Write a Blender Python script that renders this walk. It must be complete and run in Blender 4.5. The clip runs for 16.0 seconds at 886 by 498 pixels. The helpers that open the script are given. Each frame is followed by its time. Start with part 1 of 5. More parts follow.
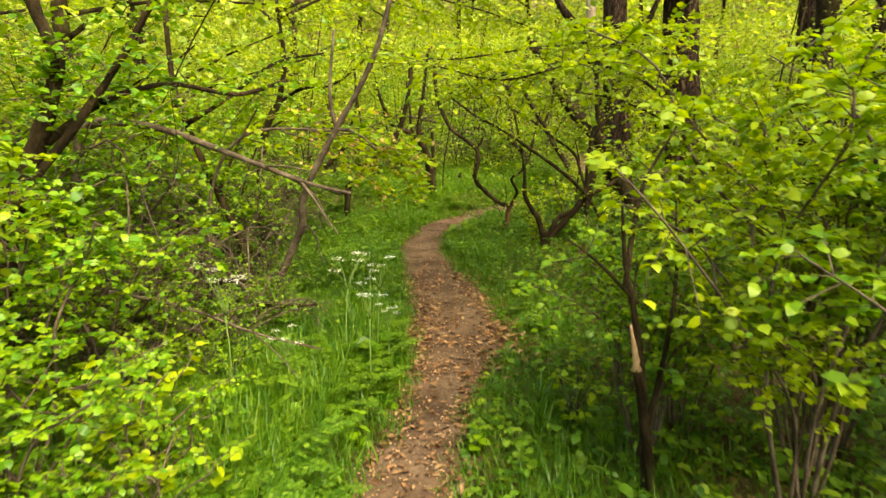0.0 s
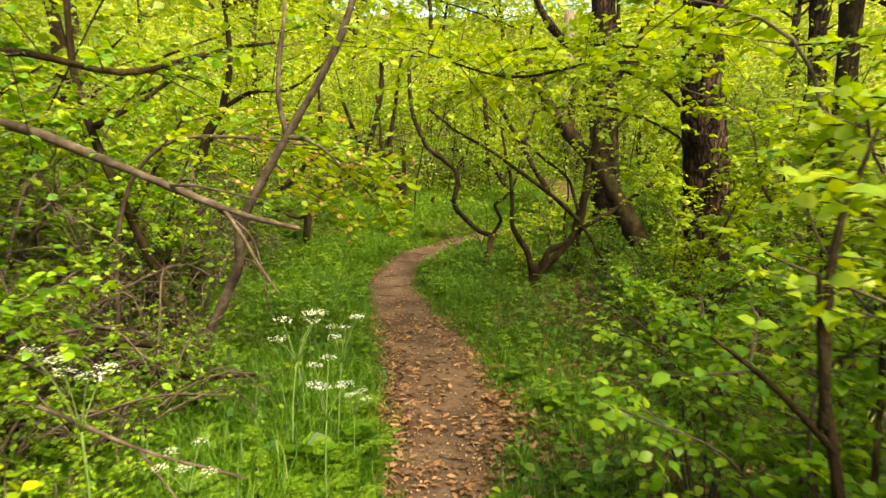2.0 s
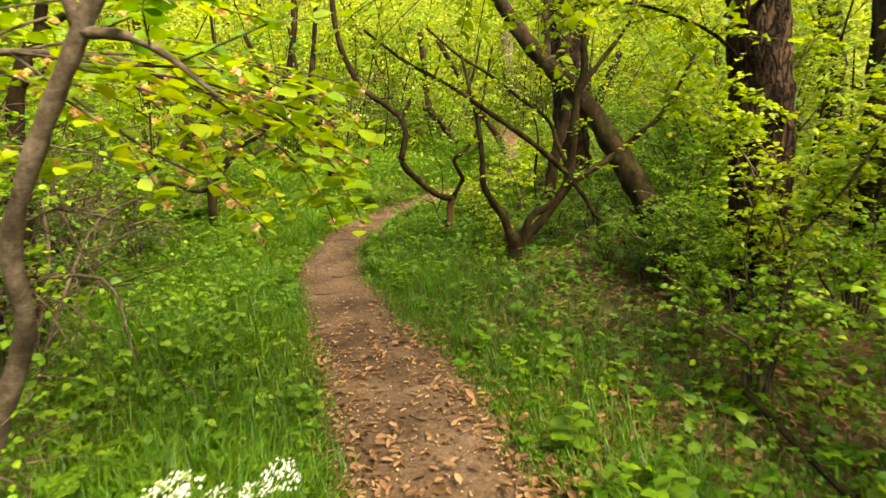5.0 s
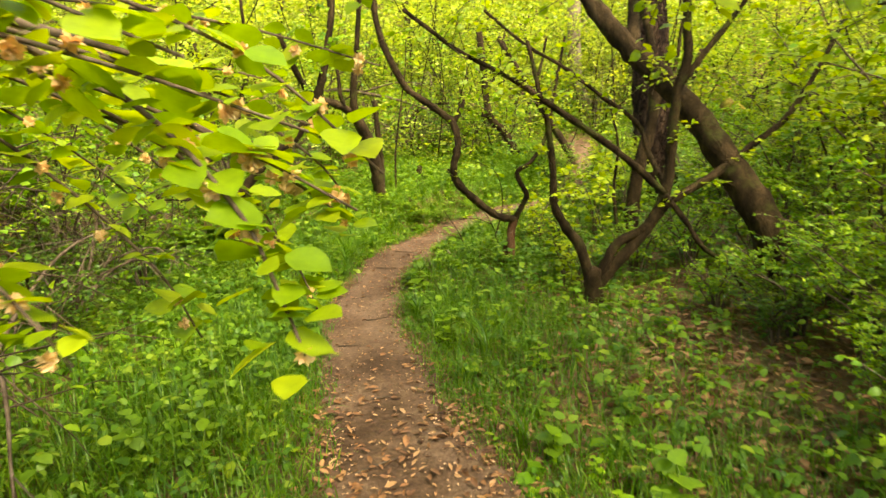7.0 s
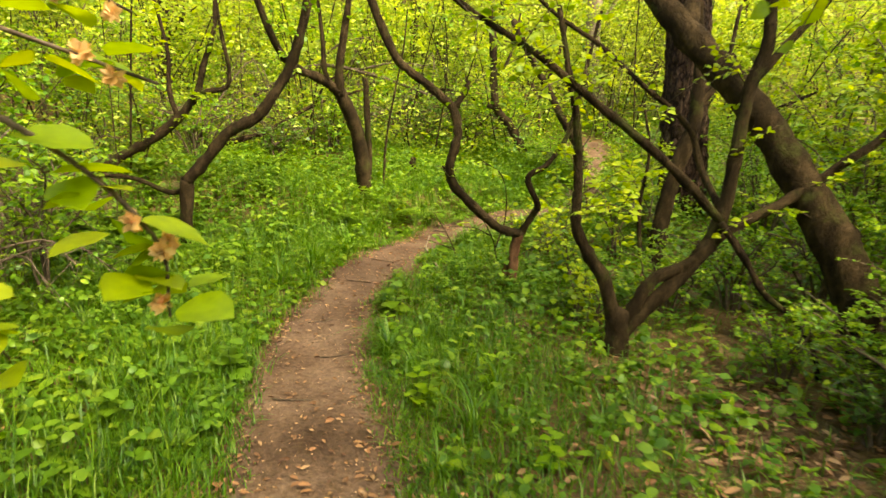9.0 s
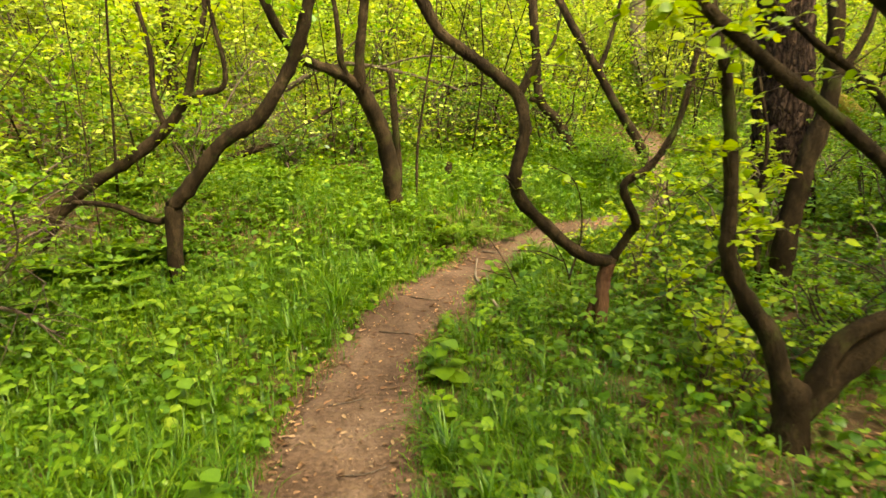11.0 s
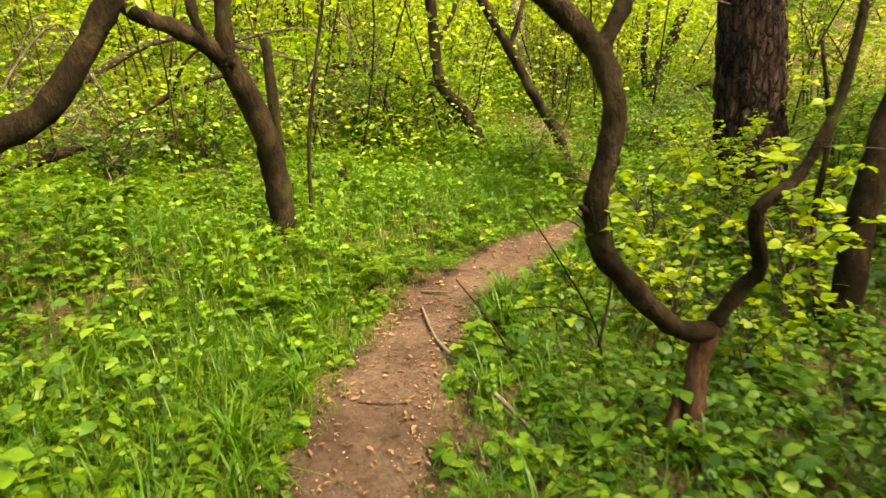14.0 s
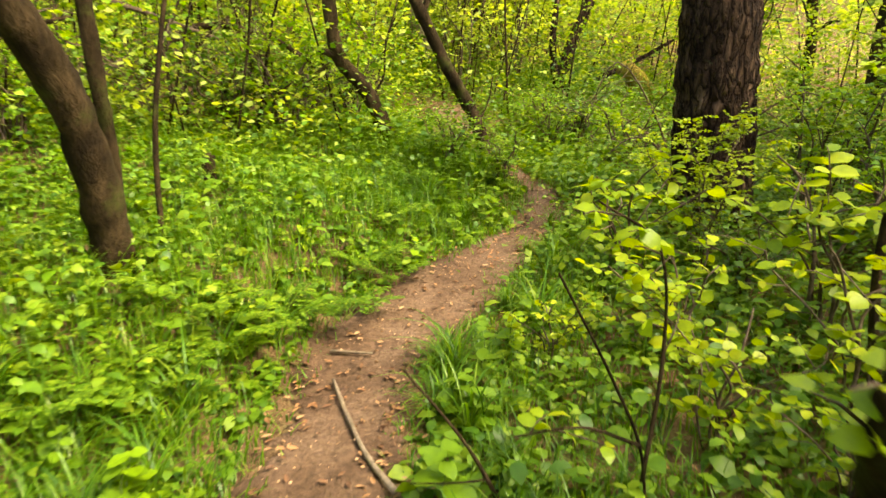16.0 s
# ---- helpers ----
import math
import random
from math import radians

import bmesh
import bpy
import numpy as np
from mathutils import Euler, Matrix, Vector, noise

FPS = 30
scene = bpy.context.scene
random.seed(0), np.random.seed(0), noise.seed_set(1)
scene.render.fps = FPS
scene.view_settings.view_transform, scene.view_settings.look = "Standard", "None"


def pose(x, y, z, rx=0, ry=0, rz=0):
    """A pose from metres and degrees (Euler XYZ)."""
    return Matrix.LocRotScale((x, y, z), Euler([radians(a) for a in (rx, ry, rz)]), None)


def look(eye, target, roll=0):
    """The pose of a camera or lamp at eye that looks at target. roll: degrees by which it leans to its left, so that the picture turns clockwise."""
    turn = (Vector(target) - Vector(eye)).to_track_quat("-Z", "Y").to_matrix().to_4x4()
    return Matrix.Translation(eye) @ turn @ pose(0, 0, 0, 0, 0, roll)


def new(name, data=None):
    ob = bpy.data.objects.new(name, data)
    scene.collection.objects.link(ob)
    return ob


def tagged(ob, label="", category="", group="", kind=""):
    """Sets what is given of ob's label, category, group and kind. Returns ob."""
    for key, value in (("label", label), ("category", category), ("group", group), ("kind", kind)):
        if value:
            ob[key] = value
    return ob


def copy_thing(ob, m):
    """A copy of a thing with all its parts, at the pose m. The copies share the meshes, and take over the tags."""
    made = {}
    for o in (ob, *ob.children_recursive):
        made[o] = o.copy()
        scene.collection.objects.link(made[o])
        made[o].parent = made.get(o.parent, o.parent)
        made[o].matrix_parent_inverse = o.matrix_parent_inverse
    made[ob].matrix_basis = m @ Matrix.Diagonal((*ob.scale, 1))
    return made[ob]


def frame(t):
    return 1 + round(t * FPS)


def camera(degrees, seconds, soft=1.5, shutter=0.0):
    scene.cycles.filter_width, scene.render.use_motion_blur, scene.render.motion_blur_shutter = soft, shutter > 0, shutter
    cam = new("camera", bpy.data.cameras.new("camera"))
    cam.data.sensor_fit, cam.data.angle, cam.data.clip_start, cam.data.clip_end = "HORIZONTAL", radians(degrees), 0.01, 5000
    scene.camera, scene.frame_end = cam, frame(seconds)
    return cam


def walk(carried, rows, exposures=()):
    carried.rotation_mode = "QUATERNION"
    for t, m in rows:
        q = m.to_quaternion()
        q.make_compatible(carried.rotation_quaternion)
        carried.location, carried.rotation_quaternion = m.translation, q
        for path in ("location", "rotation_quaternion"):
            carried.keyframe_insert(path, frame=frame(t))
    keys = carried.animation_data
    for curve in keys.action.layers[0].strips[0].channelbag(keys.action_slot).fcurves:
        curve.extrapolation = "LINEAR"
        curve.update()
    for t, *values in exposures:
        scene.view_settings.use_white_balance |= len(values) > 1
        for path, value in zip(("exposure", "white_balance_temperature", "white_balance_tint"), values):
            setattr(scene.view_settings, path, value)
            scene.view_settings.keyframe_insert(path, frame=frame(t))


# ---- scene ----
cam = camera(72.5, 16.0, shutter=0.5)
METRES, EYE, TILT, LEAN, TURN = 10.5, 1.55, -8.5, 0.0, 0.0
ROWS = [
    (0.0, 0.0, 0.0, 0.0, 0.0, 0.0, 0.0),
    (0.5, -0.0005, 0.0282, 0.0055, -0.26, 2.02, -1.13),
    (1.0, -0.0093, 0.0599, 0.0103, -4.14, 3.83, 0.68),
    (1.5, -0.0118, 0.0899, 0.0125, -3.63, 2.97, 1.53),
    (2.0, -0.0135, 0.1264, 0.0177, -3.39, 2.16, -0.6),
    (2.5, -0.0213, 0.1544, 0.0217, -5.7, 1.8, 0.49),
    (3.0, -0.024, 0.1866, 0.0236, -4.35, 0.4, 1.63),
    (3.5, -0.0264, 0.2182, 0.0293, -6.13, -1.12, 1.18),
    (4.0, -0.0323, 0.2514, 0.0329, -10.09, -2.26, 3.51),
    (6.5, -0.0066, 0.4103, 0.0555, -8.25, -1.85, 3.27),
    (7.0, -0.0028, 0.4375, 0.0593, -4.34, -1.07, 3.04),
    (7.5, 0.005, 0.4631, 0.0638, -3.02, -2.24, 1.68),
    (8.0, 0.0068, 0.4947, 0.0693, -8.15, -0.22, 1.59),
    (8.5, 0.008, 0.5205, 0.0727, -7.02, -1.02, 0.02),
    (9.0, 0.0111, 0.55, 0.0762, -4.85, -1.89, -1.34),
    (9.5, 0.0111, 0.5782, 0.0801, -2.92, -1.38, 1.88),
    (12.0, -0.0183, 0.7348, 0.1016, -2.46, -2.51, 0.16),
    (12.5, -0.0279, 0.7587, 0.1083, -9.01, -3.47, 2.32),
    (13.0, -0.0299, 0.7913, 0.1133, -10.41, -1.73, 2.39),
    (13.5, -0.0361, 0.8195, 0.1166, -14.25, -2.22, 3.04),
    (14.0, -0.0386, 0.8496, 0.1235, -16.77, -3.19, 4.45),
    (14.5, -0.0332, 0.8774, 0.128, -16.29, -3.59, 4.18),
    (15.0, -0.0315, 0.9105, 0.1323, -20.13, -3.19, 4.0),
    (15.5, -0.0263, 0.9403, 0.1386, -25.02, -4.85, 5.59),
    (16.0, -0.0179, 0.9723, 0.145, -28.03, -5.81, 3.78),
]
walk(cam, [(t, pose(0, 0, EYE, TILT, LEAN, TURN) @ pose(METRES * x, METRES * y, METRES * z, 90 + pitch, roll, yaw)) for t, x, y, z, yaw, pitch, roll in ROWS],
     [(0.0, 2.2, 7800, 2), (1.0, 2.22, 7800, 6), (4.0, 2.42, 7800, 6), (7.0, 2.7, 7900, 7), (9.5, 2.58, 7900, 8), (12.0, 2.6, 7900, 9), (16.0, 2.68, 7900, 10)])

# ---- world, sun, exposure ----
SUN_EL, SUN_AZ = 50.0, 145.0            # degrees above the horizon; clockwise from +y
sky_world = bpy.data.worlds.new("sky")
scene.world = sky_world
sky_world.use_nodes = True
wn = sky_world.node_tree
wbg = wn.nodes["Background"]
wsky = wn.nodes.new("ShaderNodeTexSky")
wsky.sky_type = "NISHITA"
wsky.sun_disc = False
wsky.sun_elevation = radians(SUN_EL)
wsky.sun_rotation = radians(SUN_AZ)
wsky.air_density, wsky.dust_density, wsky.ozone_density = 1.0, 3.0, 1.0
wn.links.new(wsky.outputs["Color"], wbg.inputs["Color"])
wbg.inputs["Strength"].default_value = 0.15
sun_lamp = bpy.data.lights.new("sun", "SUN")
sun_lamp.energy, sun_lamp.angle, sun_lamp.color = 2.2, radians(28), (1.0, 0.93, 0.80)
sun_ob = new("sun", sun_lamp)
sv = Vector((math.sin(radians(SUN_AZ)) * math.cos(radians(SUN_EL)), math.cos(radians(SUN_AZ)) * math.cos(radians(SUN_EL)), math.sin(radians(SUN_EL))))
sun_ob.matrix_world = look(sv * 60, (0, 0, 0))

rng = np.random.default_rng(7)


# ---- materials ----
def node_mat(name):
    m = bpy.data.materials.new(name)
    m.use_nodes = True
    nt = m.node_tree
    nt.nodes.clear()
    out = nt.nodes.new("ShaderNodeOutputMaterial")
    return m, nt, out


def ramp(nt, src, stops):
    r = nt.nodes.new("ShaderNodeValToRGB")
    while len(r.color_ramp.elements) < len(stops):
        r.color_ramp.elements.new(0.5)
    for e, (p, c) in zip(r.color_ramp.elements, stops):
        e.position, e.color = p, (*c, 1)
    nt.links.new(src, r.inputs["Fac"])
    return r.outputs["Color"]


def noise_tex(nt, scale, detail=4.0, rough=0.6, vec=None):
    n = nt.nodes.new("ShaderNodeTexNoise")
    n.inputs["Scale"].default_value, n.inputs["Detail"].default_value, n.inputs["Roughness"].default_value = scale, detail, rough
    if vec is None:
        g = nt.nodes.new("ShaderNodeNewGeometry")
        vec = g.outputs["Position"]
    nt.links.new(vec, n.inputs["Vector"])
    return n.outputs["Fac"]


def mix_col(nt, fac, a, b, mode="MIX"):
    m = nt.nodes.new("ShaderNodeMix")
    m.data_type, m.blend_type = "RGBA", mode
    for v, s in ((fac, m.inputs[0]), (a, m.inputs[6]), (b, m.inputs[7])):
        if isinstance(v, (int, float)):
            s.default_value = v
        elif isinstance(v, tuple):
            s.default_value = (*v, 1)
        else:
            nt.links.new(v, s)
    return m.outputs[2]


def bump(nt, height, strength, dist):
    b = nt.nodes.new("ShaderNodeBump")
    b.inputs["Strength"].default_value, b.inputs["Distance"].default_value = strength, dist
    nt.links.new(height, b.inputs["Height"])
    return b.outputs["Normal"]


def leaf_mat(name, cols, through_col=(1.25, 1.15, 0.3), trans=0.45, rough=0.42, single=False):
    """Thin leaf: colour by leaf, blotches, light let through."""
    m, nt, out = node_mat(name)
    g = nt.nodes.new("ShaderNodeNewGeometry")
    n = len(cols)
    pick = nt.nodes.new("ShaderNodeObjectInfo").outputs["Random"] if single else g.outputs["Random Per Island"]
    c = ramp(nt, pick, [(i / (n - 1), col) for i, col in enumerate(cols)])
    blot = noise_tex(nt, 35.0, 3.0)
    drift = noise_tex(nt, 0.9, 2.0)
    c = mix_col(nt, 0.5, c, ramp(nt, blot, [(0.3, (0.62, 0.66, 0.6)), (0.7, (1.25, 1.2, 1.1))]), "MULTIPLY")
    c = mix_col(nt, 0.55, c, ramp(nt, drift, [(0.35, (0.75, 0.85, 0.9)), (0.65, (1.3, 1.15, 0.9))]), "MULTIPLY")
    p = nt.nodes.new("ShaderNodeBsdfPrincipled")
    p.inputs["Roughness"].default_value = rough
    p.inputs["Specular IOR Level"].default_value = 0.3
    nt.links.new(c, p.inputs["Base Color"])
    t = nt.nodes.new("ShaderNodeBsdfTranslucent")
    nt.links.new(mix_col(nt, 1.0, c, through_col, "MULTIPLY"), t.inputs["Color"])
    mx = nt.nodes.new("ShaderNodeMixShader")
    mx.inputs["Fac"].default_value = trans
    nt.links.new(p.outputs[0], mx.inputs[1])
    nt.links.new(t.outputs[0], mx.inputs[2])
    nt.links.new(mx.outputs[0], out.inputs["Surface"])
    return m


def solid_mat(name, cols, scale=6.0, fine=60.0, rough=0.85, bump_d=0.01, bump_s=0.6, moss=None, stretch=None, plates=0.0):
    """Rough surface: two scales of colour noise, relief and, if given, moss in patches."""
    m, nt, out = node_mat(name)
    vec = None
    if stretch:
        g = nt.nodes.new("ShaderNodeNewGeometry")
        mp = nt.nodes.new("ShaderNodeMapping")
        mp.inputs["Scale"].default_value = stretch
        nt.links.new(g.outputs["Position"], mp.inputs["Vector"])
        vec = mp.outputs["Vector"]
    a = noise_tex(nt, scale, 5.0, 0.65, vec)
    b = noise_tex(nt, fine, 4.0, 0.7, vec)
    n = len(cols)
    c = ramp(nt, a, [(0.3 + 0.4 * i / (n - 1), col) for i, col in enumerate(cols)])
    c = mix_col(nt, 0.7, c, ramp(nt, b, [(0.3, (0.5, 0.5, 0.5)), (0.7, (1.5, 1.45, 1.4))]), "MULTIPLY")
    if plates:
        vo = nt.nodes.new("ShaderNodeTexVoronoi")
        vo.feature = "DISTANCE_TO_EDGE"
        vo.inputs["Scale"].default_value = plates
        nt.links.new(mix_col(nt, 0.22, vec, a, "ADD"), vo.inputs["Vector"])
        crack = ramp(nt, vo.outputs["Distance"], [(0.0, (0.28, 0.26, 0.25)), (0.10, (0.8, 0.8, 0.8)), (0.3, (1.1, 1.1, 1.1))])
        c = mix_col(nt, 1.0, c, crack, "MULTIPLY")
        b = crack
    if moss:
        mo = noise_tex(nt, 3.1, 5.0, 0.7)
        mm = nt.nodes.new("ShaderNodeMapRange")
        mm.inputs[1].default_value, mm.inputs[2].default_value = moss[1], moss[1] + 0.12
        nt.links.new(mo, mm.inputs[0])
        c = mix_col(nt, mm.outputs[0], c, moss[0])
    p = nt.nodes.new("ShaderNodeBsdfPrincipled")
    p.inputs["Roughness"].default_value = rough
    p.inputs["Specular IOR Level"].default_value = 0.06
    nt.links.new(c, p.inputs["Base Color"])
    if bump_d:
        add = nt.nodes.new("ShaderNodeMath")
        add.operation = "ADD"
        nt.links.new(a, add.inputs[0])
        nt.links.new(b, add.inputs[1])
        nt.links.new(bump(nt, add.outputs[0], bump_s, bump_d), p.inputs["Normal"])
    nt.links.new(p.outputs[0], out.inputs["Surface"])
    return m


M_LEAF = leaf_mat("spring_leaf", [(0.065, 0.17, 0.006), (0.115, 0.25, 0.008), (0.19, 0.32, 0.01), (0.27, 0.38, 0.015)])
M_LEAF_Y = leaf_mat("young_leaf", [(0.165, 0.28, 0.007), (0.25, 0.36, 0.01), (0.35, 0.42, 0.015)], trans=0.5)
# darkened copy of the spring leaf: understory shade is in the colour
M_LEAF_SHADED = leaf_mat("shade_darkened_leaf", [(0.03, 0.085, 0.006), (0.056, 0.13, 0.008), (0.10, 0.18, 0.01)], trans=0.35)
# yellow-green leaf brightened in colour so that the distance looks sunlit
M_FAR_LIT = leaf_mat("far_lit_leaf", [(0.11, 0.18, 0.025), (0.22, 0.32, 0.04), (0.34, 0.44, 0.065), (0.45, 0.52, 0.12)], trans=0.55)
M_HERB = leaf_mat("herb_leaf", [(0.040, 0.11, 0.006), (0.078, 0.17, 0.008), (0.125, 0.23, 0.012), (0.20, 0.29, 0.022)], trans=0.42)
M_GRASS = leaf_mat("grass_blade", [(0.032, 0.10, 0.004), (0.056, 0.148, 0.005), (0.092, 0.20, 0.008), (0.15, 0.235, 0.017)], trans=0.45)
M_DEAD = leaf_mat("dead_leaf", [(0.075, 0.036, 0.018), (0.15, 0.072, 0.030), (0.24, 0.12, 0.05), (0.33, 0.20, 0.10)], (1.1, 0.8, 0.5), trans=0.12, rough=0.7)
M_DEAD_ONE = leaf_mat("single_dead_leaf", [(0.09, 0.045, 0.022), (0.17, 0.082, 0.036), (0.26, 0.13, 0.056), (0.36, 0.23, 0.13)], (1.1, 0.8, 0.5), 0.12, 0.7, True)
M_FLOWER = leaf_mat("white_petal", [(0.58, 0.60, 0.50), (0.70, 0.70, 0.64)], (1, 1, 0.95), trans=0.3)
M_CATKIN = leaf_mat("orange_flower", [(0.70, 0.42, 0.16), (0.78, 0.56, 0.30)], (1.1, 0.9, 0.6), trans=0.3)
M_BARK = solid_mat("dark_bark", [(0.009, 0.006, 0.003), (0.024, 0.016, 0.007), (0.062, 0.042, 0.020)], 9, 70, 0.95, 0.02, 1.0, ((0.040, 0.045, 0.010), 0.56), (1, 1, 0.45))
M_BARK_OLD = solid_mat("rugged_bark", [(0.012, 0.007, 0.004), (0.038, 0.023, 0.013), (0.11, 0.07, 0.042)], 8, 45, 0.92, 0.06, 1.0, ((0.08, 0.09, 0.03), 0.66), (1, 1, 0.35), 17.0)
M_BARK_PALE = solid_mat("pale_bark", [(0.09, 0.065, 0.04), (0.17, 0.13, 0.085), (0.26, 0.21, 0.145)], 4, 40, 0.85, 0.01, 0.6, None, (1, 1, 0.5))
M_MOSS = solid_mat("mossy_bark", [(0.11, 0.10, 0.016), (0.22, 0.18, 0.025), (0.15, 0.10, 0.04)], 5, 90, 0.95, 0.02, 0.9)
M_TWIG = solid_mat("grey_twig", [(0.035, 0.025, 0.016), (0.08, 0.058, 0.038), (0.15, 0.115, 0.08)], 14, 80, 0.85, 0.004, 0.5)
M_STEM = solid_mat("green_stem", [(0.08, 0.14, 0.03), (0.14, 0.2, 0.05)], 14, 80, 0.6, 0.0)
M_REDWOOD = solid_mat("reddish_rotten_wood", [(0.035, 0.017, 0.009), (0.09, 0.045, 0.022), (0.17, 0.095, 0.05)], 10, 60, 0.95, 0.02, 1.0, None, (1, 1, 0.25))
M_BROKEN = solid_mat("bare_split_wood", [(0.30, 0.17, 0.08), (0.46, 0.30, 0.17)], 20, 90, 0.8, 0.006, 0.6, None, (1, 1, 0.2))
M_SOIL = solid_mat("trodden_soil", [(0.054, 0.032, 0.018), (0.102, 0.063, 0.037), (0.16, 0.105, 0.065)], 2.3, 38, 0.95, 0.025, 0.8)
M_GROUND = solid_mat("woodland_floor", [(0.07, 0.045, 0.022), (0.14, 0.088, 0.042), (0.09, 0.11, 0.03)], 1.7, 30, 0.95, 0.05, 1.0)


# ---- shape of the land and of the path ----
PATH_Y = [-30, -8, 0, 2.7, 3.2, 4.0, 5.3, 6.0, 7.0, 7.7, 8.6, 9.3, 9.9, 10.6, 11.4, 12.0, 12.65, 12.95, 13.24, 13.54, 13.85, 14.2, 14.6, 15.3, 16.4, 17.6, 18.6]
PATH_X = [-2.0, -0.7, -0.2, -0.2, -0.12, -0.03, 0.12, 0.08, 0.02, -0.14, -0.25, -0.34, -0.36, -0.26, 0.0, 0.27, 0.62, 0.84, 1.34, 1.8, 2.24, 2.75, 3.1, 3.25, 3.6, 4.05, 4.3]
PATH_W = [0.6, 0.5, 0.5, 0.46, 0.38, 0.46, 0.86, 0.86, 0.85, 0.72, 0.68, 0.62, 0.62, 0.5, 0.5, 0.5, 0.54, 0.56, 0.56, 0.44, 0.36, 0.30, 0.22, 0.20, 0.30, 0.50, 0.46]
LAND_Y = [-400, -5, 0, 3, 5.5, 7.3, 8.5, 10.2, 11, 12, 13, 14, 15.4, 17, 20, 25, 60, 400]
LAND_Z = [0, 0, 0, -0.03, -0.05, 0.0, 0.07, 0.12, 0.25, 0.36, 0.46, 0.60, 0.80, 1.15, 1.9, 3.6, 17, 24]

# foot of the grassy bank inside the bend
BANK_X = [-6.0, -3.0, -1.0, 0.0, 0.3, 0.84, 1.34, 1.8, 2.24, 2.75, 3.1]
BANK_Y = [12.6, 12.4, 12.2, 12.2, 12.6, 13.3, 13.6, 13.9, 14.15, 14.4, 14.65]


def smooth_line(ctrl, per=8):
    """Catmull-Rom through control rows."""
    c = np.asarray(ctrl, float)
    c = np.vstack([2 * c[0] - c[1], c, 2 * c[-1] - c[-2]])
    out = []
    for i in range(1, len(c) - 2):
        a, b, d, e = c[i - 1], c[i], c[i + 1], c[i + 2]
        for s in np.linspace(0, 1, per, endpoint=False):
            out.append(0.5 * (2 * b + (d - a) * s + (2 * a - 5 * b + 4 * d - e) * s * s + (3 * b - a - 3 * d + e) * s ** 3))
    out.append(c[-2])
    return np.array(out)


PATH = smooth_line(np.column_stack([PATH_X, PATH_Y, PATH_W]), 8)


def land(x, y):
    """Height of the ground."""
    x, y = np.asarray(x, float), np.asarray(y, float)
    z = np.interp(y, LAND_Y, LAND_Z) * 0.5 + np.interp(y - 0.5, LAND_Y, LAND_Z) * 0.25 + np.interp(y + 0.5, LAND_Y, LAND_Z) * 0.25
    left = np.clip(-x - 4.5, 0, 45)
    right = np.clip(x - 9.5, 0, 45)
    z = z + 0.30 * left + 0.16 * right
    bank = np.clip((y - np.interp(x, BANK_X, BANK_Y)) / 1.1, 0, 1)
    z = z + bank * bank * (3 - 2 * bank) * np.interp(y, (13.6, 15.2, 17.5), (0.31, 0.19, 0.0)) * np.clip((3.5 - x) / 0.9, 0, 1)
    far = np.clip((np.hypot(x, y - 6) - 4) / 6, 0, 1)
    z = z + far * (0.14 * np.sin(x * 0.9 + 1.3) * np.cos(y * 0.7) + 0.08 * np.sin(x * 2.1 + y * 1.3))
    return z + 0.012 * np.sin(x * 5.1 + 0.4) * np.sin(y * 4.3)


def path_off(x, y):
    """Distance from the path's edge (minus: on the path) and the side (+1 right)."""
    x, y = np.atleast_1d(np.asarray(x, float)), np.atleast_1d(np.asarray(y, float))
    best, side = np.full(len(x), 1e9), np.ones(len(x))
    for i in range(len(PATH) - 1):
        ax, ay, aw = PATH[i]
        bx, by, bw = PATH[i + 1]
        dx, dy = bx - ax, by - ay
        t = np.clip(((x - ax) * dx + (y - ay) * dy) / (dx * dx + dy * dy + 1e-9), 0, 1)
        ox, oy = x - ax - t * dx, y - ay - t * dy
        d = np.hypot(ox, oy) - 0.5 * (aw + (bw - aw) * t)
        hit = d < best
        best = np.where(hit, d, best)
        side = np.where(hit, np.where(ox * dy - oy * dx > 0, 1.0, -1.0), side)
    return best, side


# ---- mesh makers ----
def mesh_from(name, verts, tris, material, smooth=True):
    me = bpy.data.meshes.new(name)
    verts, tris = np.asarray(verts, np.float32), np.asarray(tris, np.int32)
    me.vertices.add(len(verts))
    me.vertices.foreach_set("co", verts.ravel())
    me.loops.add(tris.size)
    me.loops.foreach_set("vertex_index", tris.ravel())
    me.polygons.add(len(tris))
    me.polygons.foreach_set("loop_start", np.arange(0, tris.size, 3, dtype=np.int32))
    if smooth:
        me.polygons.foreach_set("use_smooth", np.ones(len(tris), bool))
    me.update(calc_edges=True)
    me.materials.append(material)
    return me


class Soup:
    """Gathers triangles."""

    def __init__(self):
        self.v, self.f, self.n = [], [], 0

    def add(self, v, f):
        self.v.append(np.asarray(v, float))
        self.f.append(np.asarray(f, int) + self.n)
        self.n += len(v)
        return self

    def mesh(self, name, material, smooth=True):
        return mesh_from(name, np.vstack(self.v), np.vstack(self.f), material, smooth)


